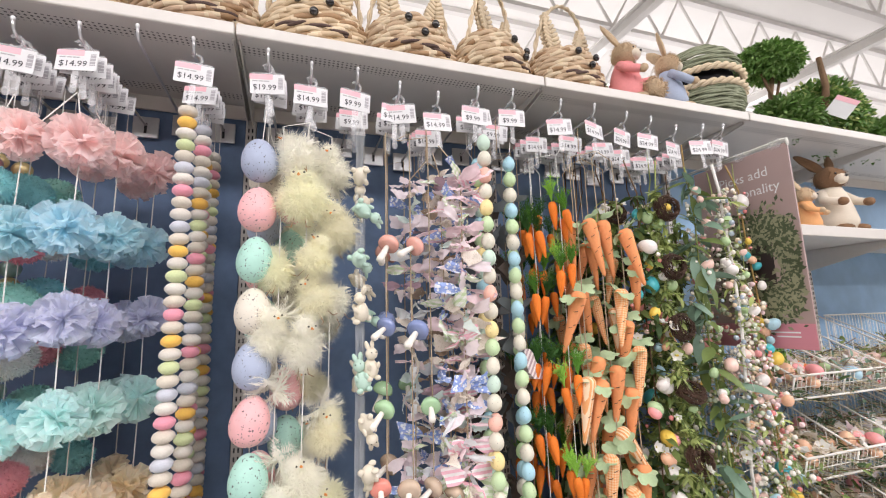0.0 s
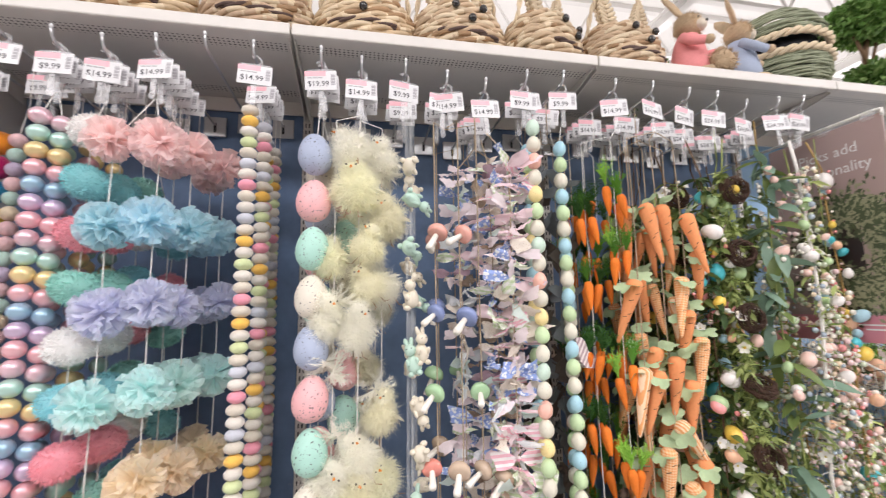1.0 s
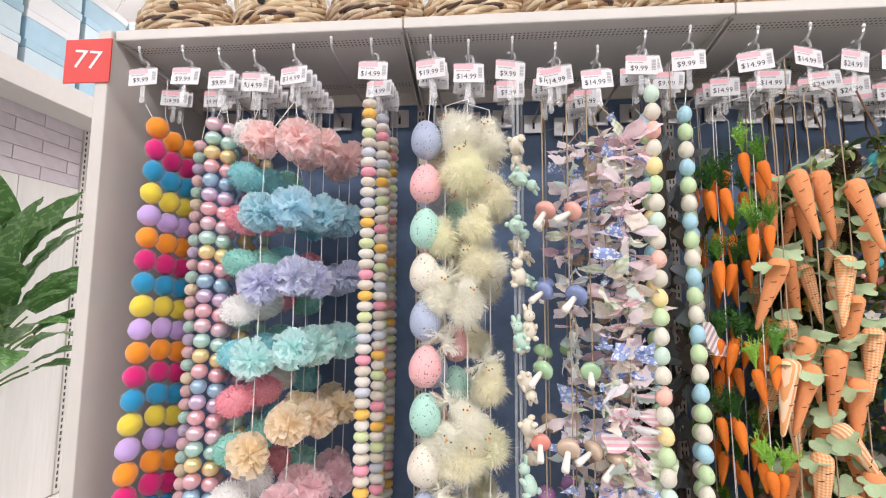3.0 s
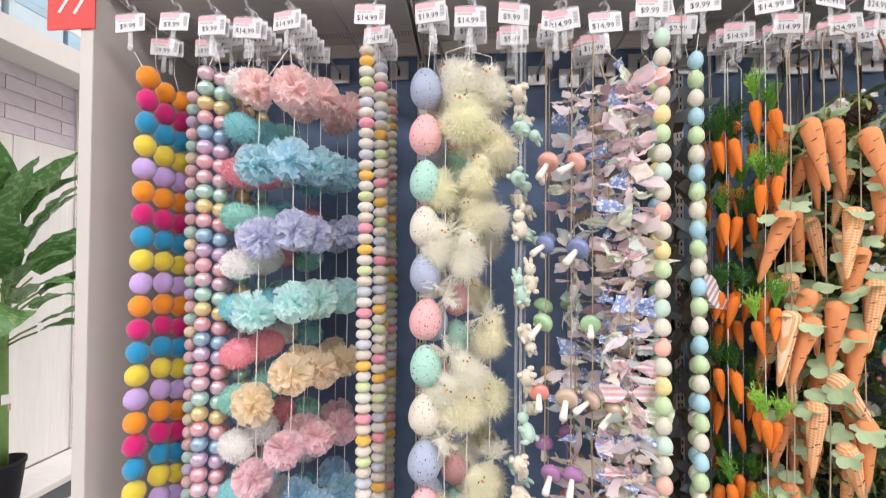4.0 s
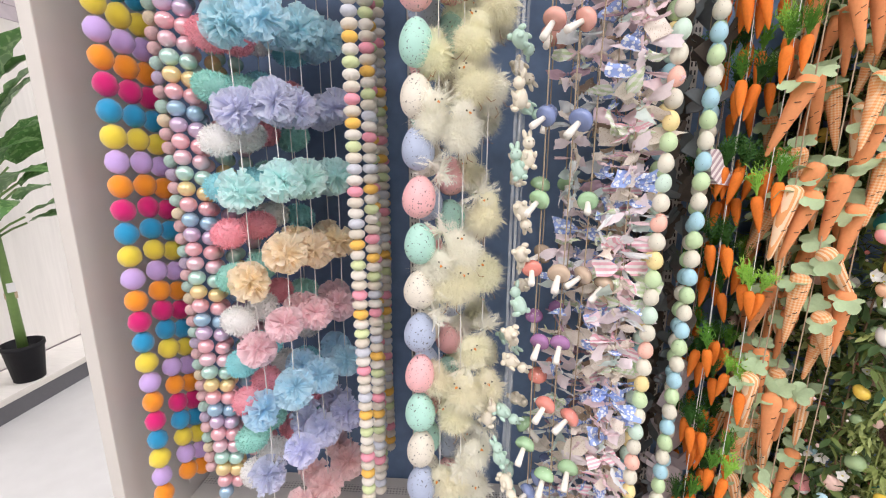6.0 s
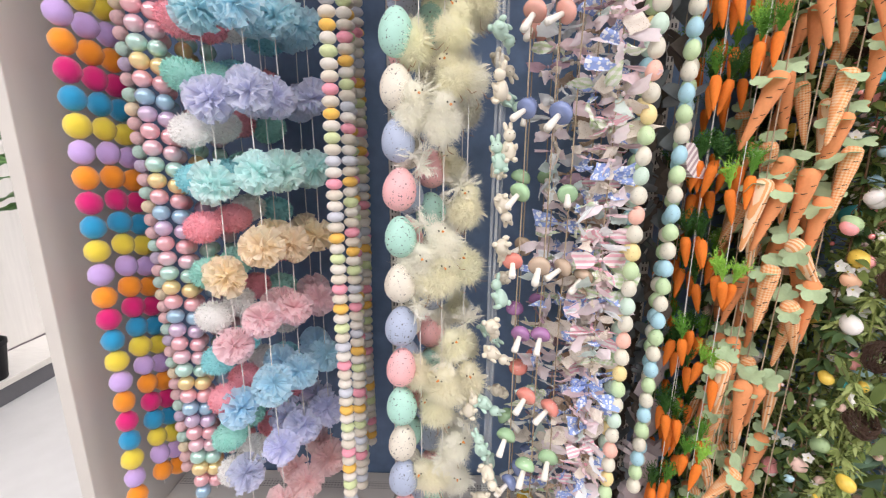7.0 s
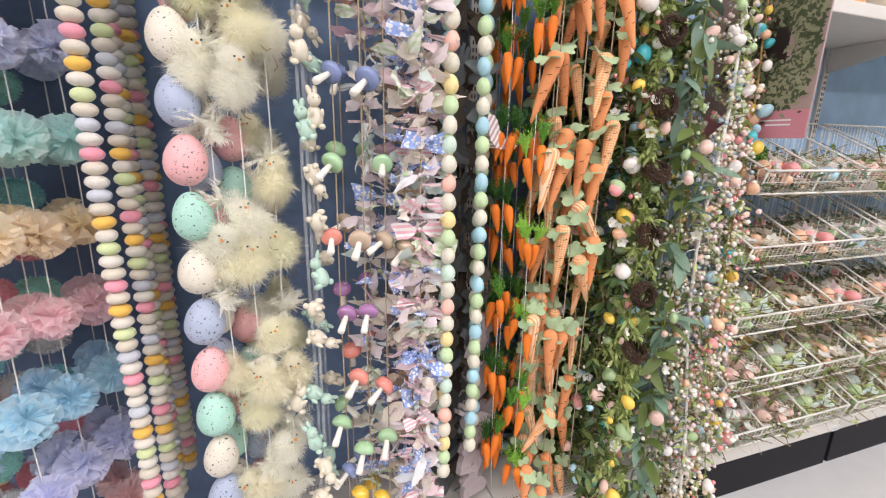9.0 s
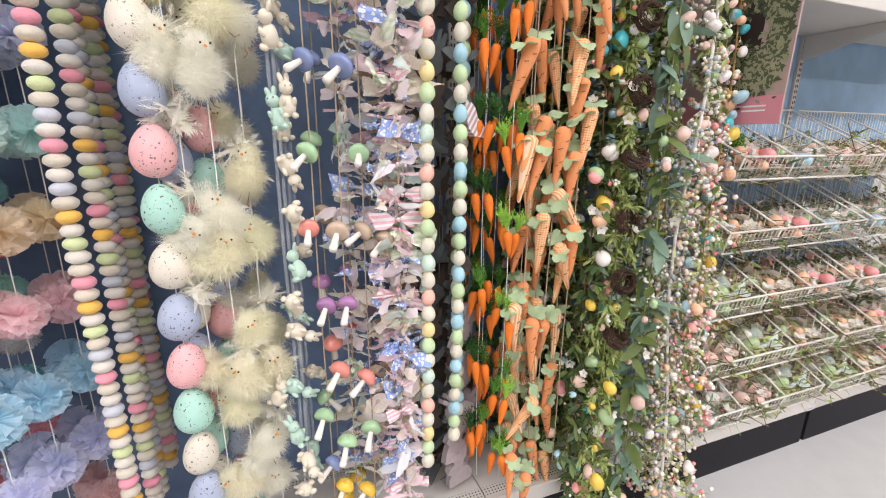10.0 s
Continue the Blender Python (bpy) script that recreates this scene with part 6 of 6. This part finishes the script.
M_WW = whitewood()
M_LILAC = mat("lilac_brick", (0.68, 0.61, 0.66), rough=0.75, vary=0.14, scale=16, bump=0.2)
M_GROUT = mat("lilac_joint", (0.57, 0.50, 0.55), rough=0.9, vary=0.1, scale=20, bump=0.1)
wall_w = tagged(new("wall_neighbour"), "whitewashed plank wall with lilac brick above", "wall", kind="structure")
for i in range(9):
    y0 = 0.2 + i * 0.46
    part("plank", box(WX - 0.02, WX, y0 + 0.002, y0 + 0.458, 0.16, 2.475, 0.002).mesh("plank", M_WW, False), wall_w)
part("backing", box(WX - 0.06, WX - 0.022, 0.2, 4.4, 0.0, 3.9).mesh("backing", M_GROUT, False), wall_w)
upr = part("upright", box(WX - 0.018, WX + 0.014, 2.945, 2.98, 0.16, 3.1, 0.002).mesh("upright", M_SHELF, False), wall_w)
sl = Shape()
for j in range(60):
    box(WX + 0.0135, WX + 0.0155, 2.956, 2.968, 0.2 + j * 0.048, 0.228 + j * 0.048, sh=sl)
part("slots", sl.mesh("slots", M_SLOT, False), upr)
nd = thing("neighbour_base", "white display base with a grey kick plate", "shelf")
part("deck", box(WX + 0.001, WF - 0.012, 0.2, 4.4, 0.135, 0.15, 0.001).mesh("deck", M_WW, False), nd)
part("front_lip", box(WF - 0.011, WF, 0.2, 4.4, 0.115, 0.155, 0.003).mesh("front_lip", M_SHELF, False), nd)
part("kick_plate", box(WF - 0.03, WF - 0.014, 0.2, 4.4, 0.0, 0.134, 0.002).mesh("kick_plate", mat("kick_grey", (0.11, 0.11, 0.12), rough=0.5), False), nd)
hs = thing("high_shelf", "white high shelf with a deep front lip", "shelf")
part("deck", box(WX + 0.016, -2.23, 0.2, 4.4, 2.955, 2.985, 0.002).mesh("deck", M_SHELF, False), hs)
part("front_lip", box(-2.229, -2.21, 0.2, 4.4, 2.85, 3.0, 0.004).mesh("front_lip", M_SHELF, False), hs)
BOXM = [mat("box_blue", (0.36, 0.56, 0.68), rough=0.5, vary=0.15, scale=12), mat("box_white", (0.76, 0.77, 0.78), rough=0.5, vary=0.05, scale=12), mat("box_pale_blue", (0.56, 0.70, 0.76), rough=0.5, vary=0.1, scale=12)]
for c in range(7):
    for r_ in range(4):
        bx = thing("carton", "blue and white stacked storage carton", "box", group="cartons")
        bx.matrix_basis = pose(-2.42, 1.5 + c * 0.36, 2.9855 + r_ * 0.19, 0, 0, rnd.uniform(-2, 2))
        part("body", box(-0.15, 0.15, -0.165, 0.165, 0, 0.186, 0.004).mesh("body", BOXM[(c + r_) % 3], False), bx)
        part("lid", box(-0.155, 0.155, -0.17, 0.17, 0.14, 0.1885, 0.004).mesh("lid", BOXM[(c + r_ + 1) % 3], False), bx)

# potted plant
M_PLANT = patterned("dumb_cane_leaf", (0.10, 0.23, 0.07), (0.22, 0.37, 0.15), "specks", 30, 0.34, 0.2, 0.55)
M_STALK = mat("green_stalk", (0.13, 0.22, 0.06), rough=0.5, vary=0.25, scale=30, bump=0.1)
pl = thing("potted_plant", "large leaved artificial plant in a black pot", "plant", at=(-2.47, 2.25, 0.151))
part("pot", lathe([(0.075, 0.0), (0.08, 0.002), (0.105, 0.22), (0.112, 0.225), (0.112, 0.25), (0.10, 0.25), (0.096, 0.21), (0.02, 0.205)], 24).mesh("pot", M_BLACK), pl, "black plastic pot")
part("trunk", tube([(0, 0, 0.2), (0.01, -0.01, 0.5), (-0.01, 0.0, 0.95), (0.0, 0.0, 1.5)], 0.028, 10, taper=0.7).mesh("trunk", M_STALK), pl)
part("tie", lathe([(0.031, 0.55), (0.032, 0.56), (0.032, 0.58), (0.031, 0.59)], 12).mesh("tie", M_TWINE), pl, "brown trunk tie")
part("tag", box(-0.02, 0.02, -0.05, -0.048, 0.60, 0.66, 0.001).mesh("tag", M_LABEL, False), pl, "white paper tag", m=rot(0, 0, 60))


def plant_leaf(length, width, droop, seed):
    """A broad blade on a stalk: rises, arches over, with a sunken rib and rippled margins."""
    sh = Shape()
    stalk, n, cols = 0.16, 14, 8
    tube([(0, -stalk, -0.02), (0, -stalk * 0.5, -0.004), (0, 0, 0)], 0.006, 6, sh, 1)
    verts, faces = [], []
    y = z = 0.0
    for i in range(n + 1):
        t = i / n
        bend = 0.15 - droop * t
        y, z = y + length / n * math.cos(bend), z + length / n * math.sin(bend)
        w = width * 0.5 * (math.sin(math.pi * min(1, 0.05 + t * 0.95) ** 0.8) ** 0.75 if t < 1 else 0.02)
        for j in range(cols + 1):
            u = j / cols * 2 - 1
            verts.append((w * u, y - 0.10 * w * abs(u), z + 0.22 * w * abs(u) + 0.006 * abs(u) * math.sin(i * 1.9 + seed + u) + 0.0035 * math.sin((i - abs(u) * 3.0) * 2.4)))
    for i in range(n):
        for j in range(cols):
            a = i * (cols + 1) + j
            faces.append((a, a + 1, a + cols + 2, a + cols + 1))
    return sh.add(verts, faces).mesh("leaf", [M_PLANT, M_STALK])


LEAFMESH = [plant_leaf(0.46, 0.19, 0.6, 1), plant_leaf(0.46, 0.19, 1.0, 2), plant_leaf(0.42, 0.14, 1.4, 3)]
for i in range(26):
    t = i / 25
    rise = 72 - 50 * t + rnd.uniform(-8, 8)
    aim = math.radians(137.5 * i + rnd.uniform(-15, 15))
    aim = -aim if math.sin(aim) > 0.3 else aim
    part("leaf", LEAFMESH[min(2, int(t * 2 + rnd.uniform(0, 1)))], pl, m=Matrix.Translation((0.0, 0.0, 1.56 - 0.62 * t)) @ rot(0, 0, math.degrees(aim)) @ rot(rise, rnd.uniform(-25, 25), 0) @ Matrix.Translation((0, 0.17, 0)) @ Matrix.Scale(rnd.uniform(1.0, 1.25), 4))

# ---- ceiling joists and the aisle behind ----
for i in range(10):
    y = 1.2 + i * 0.85
    j = tagged(new("roof_joist"), "white painted open web steel roof joist", "joist", "roof joists", "structure")
    sh = Shape()
    box(-8.9, 11.9, y - 0.03, y + 0.03, 4.94, 4.995, sh=sh)
    box(-8.9, 11.9, y - 0.03, y + 0.03, 4.42, 4.46, sh=sh)
    part("chords", sh.mesh("chords", M_BEAM, False), j)
    sh = Shape()
    for k in range(34):
        x = -8.8 + k * 0.6
        tube([(x, y, 4.45), (x + 0.3, y, 4.95), (x + 0.6, y, 4.45)], 0.016, 5, sh)
    part("web", sh.mesh("web", M_BEAM, False), j)
for i in range(4):
    x = 0.6 + i * 2.6
    gd = tagged(new("roof_girder"), "white painted steel roof girder", "girder", "roof girders", "structure")
    sh = box(x - 0.04, x + 0.04, -8.9, 8.9, 4.29, 4.31, 0.004)
    box(x - 0.04, x + 0.04, -8.9, 8.9, 4.395, 4.415, 0.004, sh)
    box(x - 0.006, x + 0.006, -8.9, 8.9, 4.305, 4.40, sh=sh)
    part("beam", sh.mesh("beam", M_BEAM, False), gd)
# unseen block behind the camera, its taupe kept dark to limit bounce light
opp = tagged(new("wall_aisle", box(-3, 9, -2.3, -2.2, 0, 2.3).mesh("wall_aisle", mat("taupe_panel", (0.36, 0.33, 0.31), 0.6, 0.1, 6, 0.05), False)), "plain taupe stand-in for the unseen facing display run", "wall", kind="structure")

# lilac bricks over the planks
BRICK = box(-0.006, 0.006, -0.1925, 0.1925, -0.0475, 0.0475, 0.003).mesh("brick", M_LILAC, False)
for r_ in range(6):
    for c in range(9):
        y = 0.5 + c * 0.39 + (0.195 if r_ % 2 else 0)
        if y < 4.2:
            part("brick", BRICK, wall_w, m=Matrix.Translation((WX - 0.012, y, 2.527 + r_ * 0.0985)))
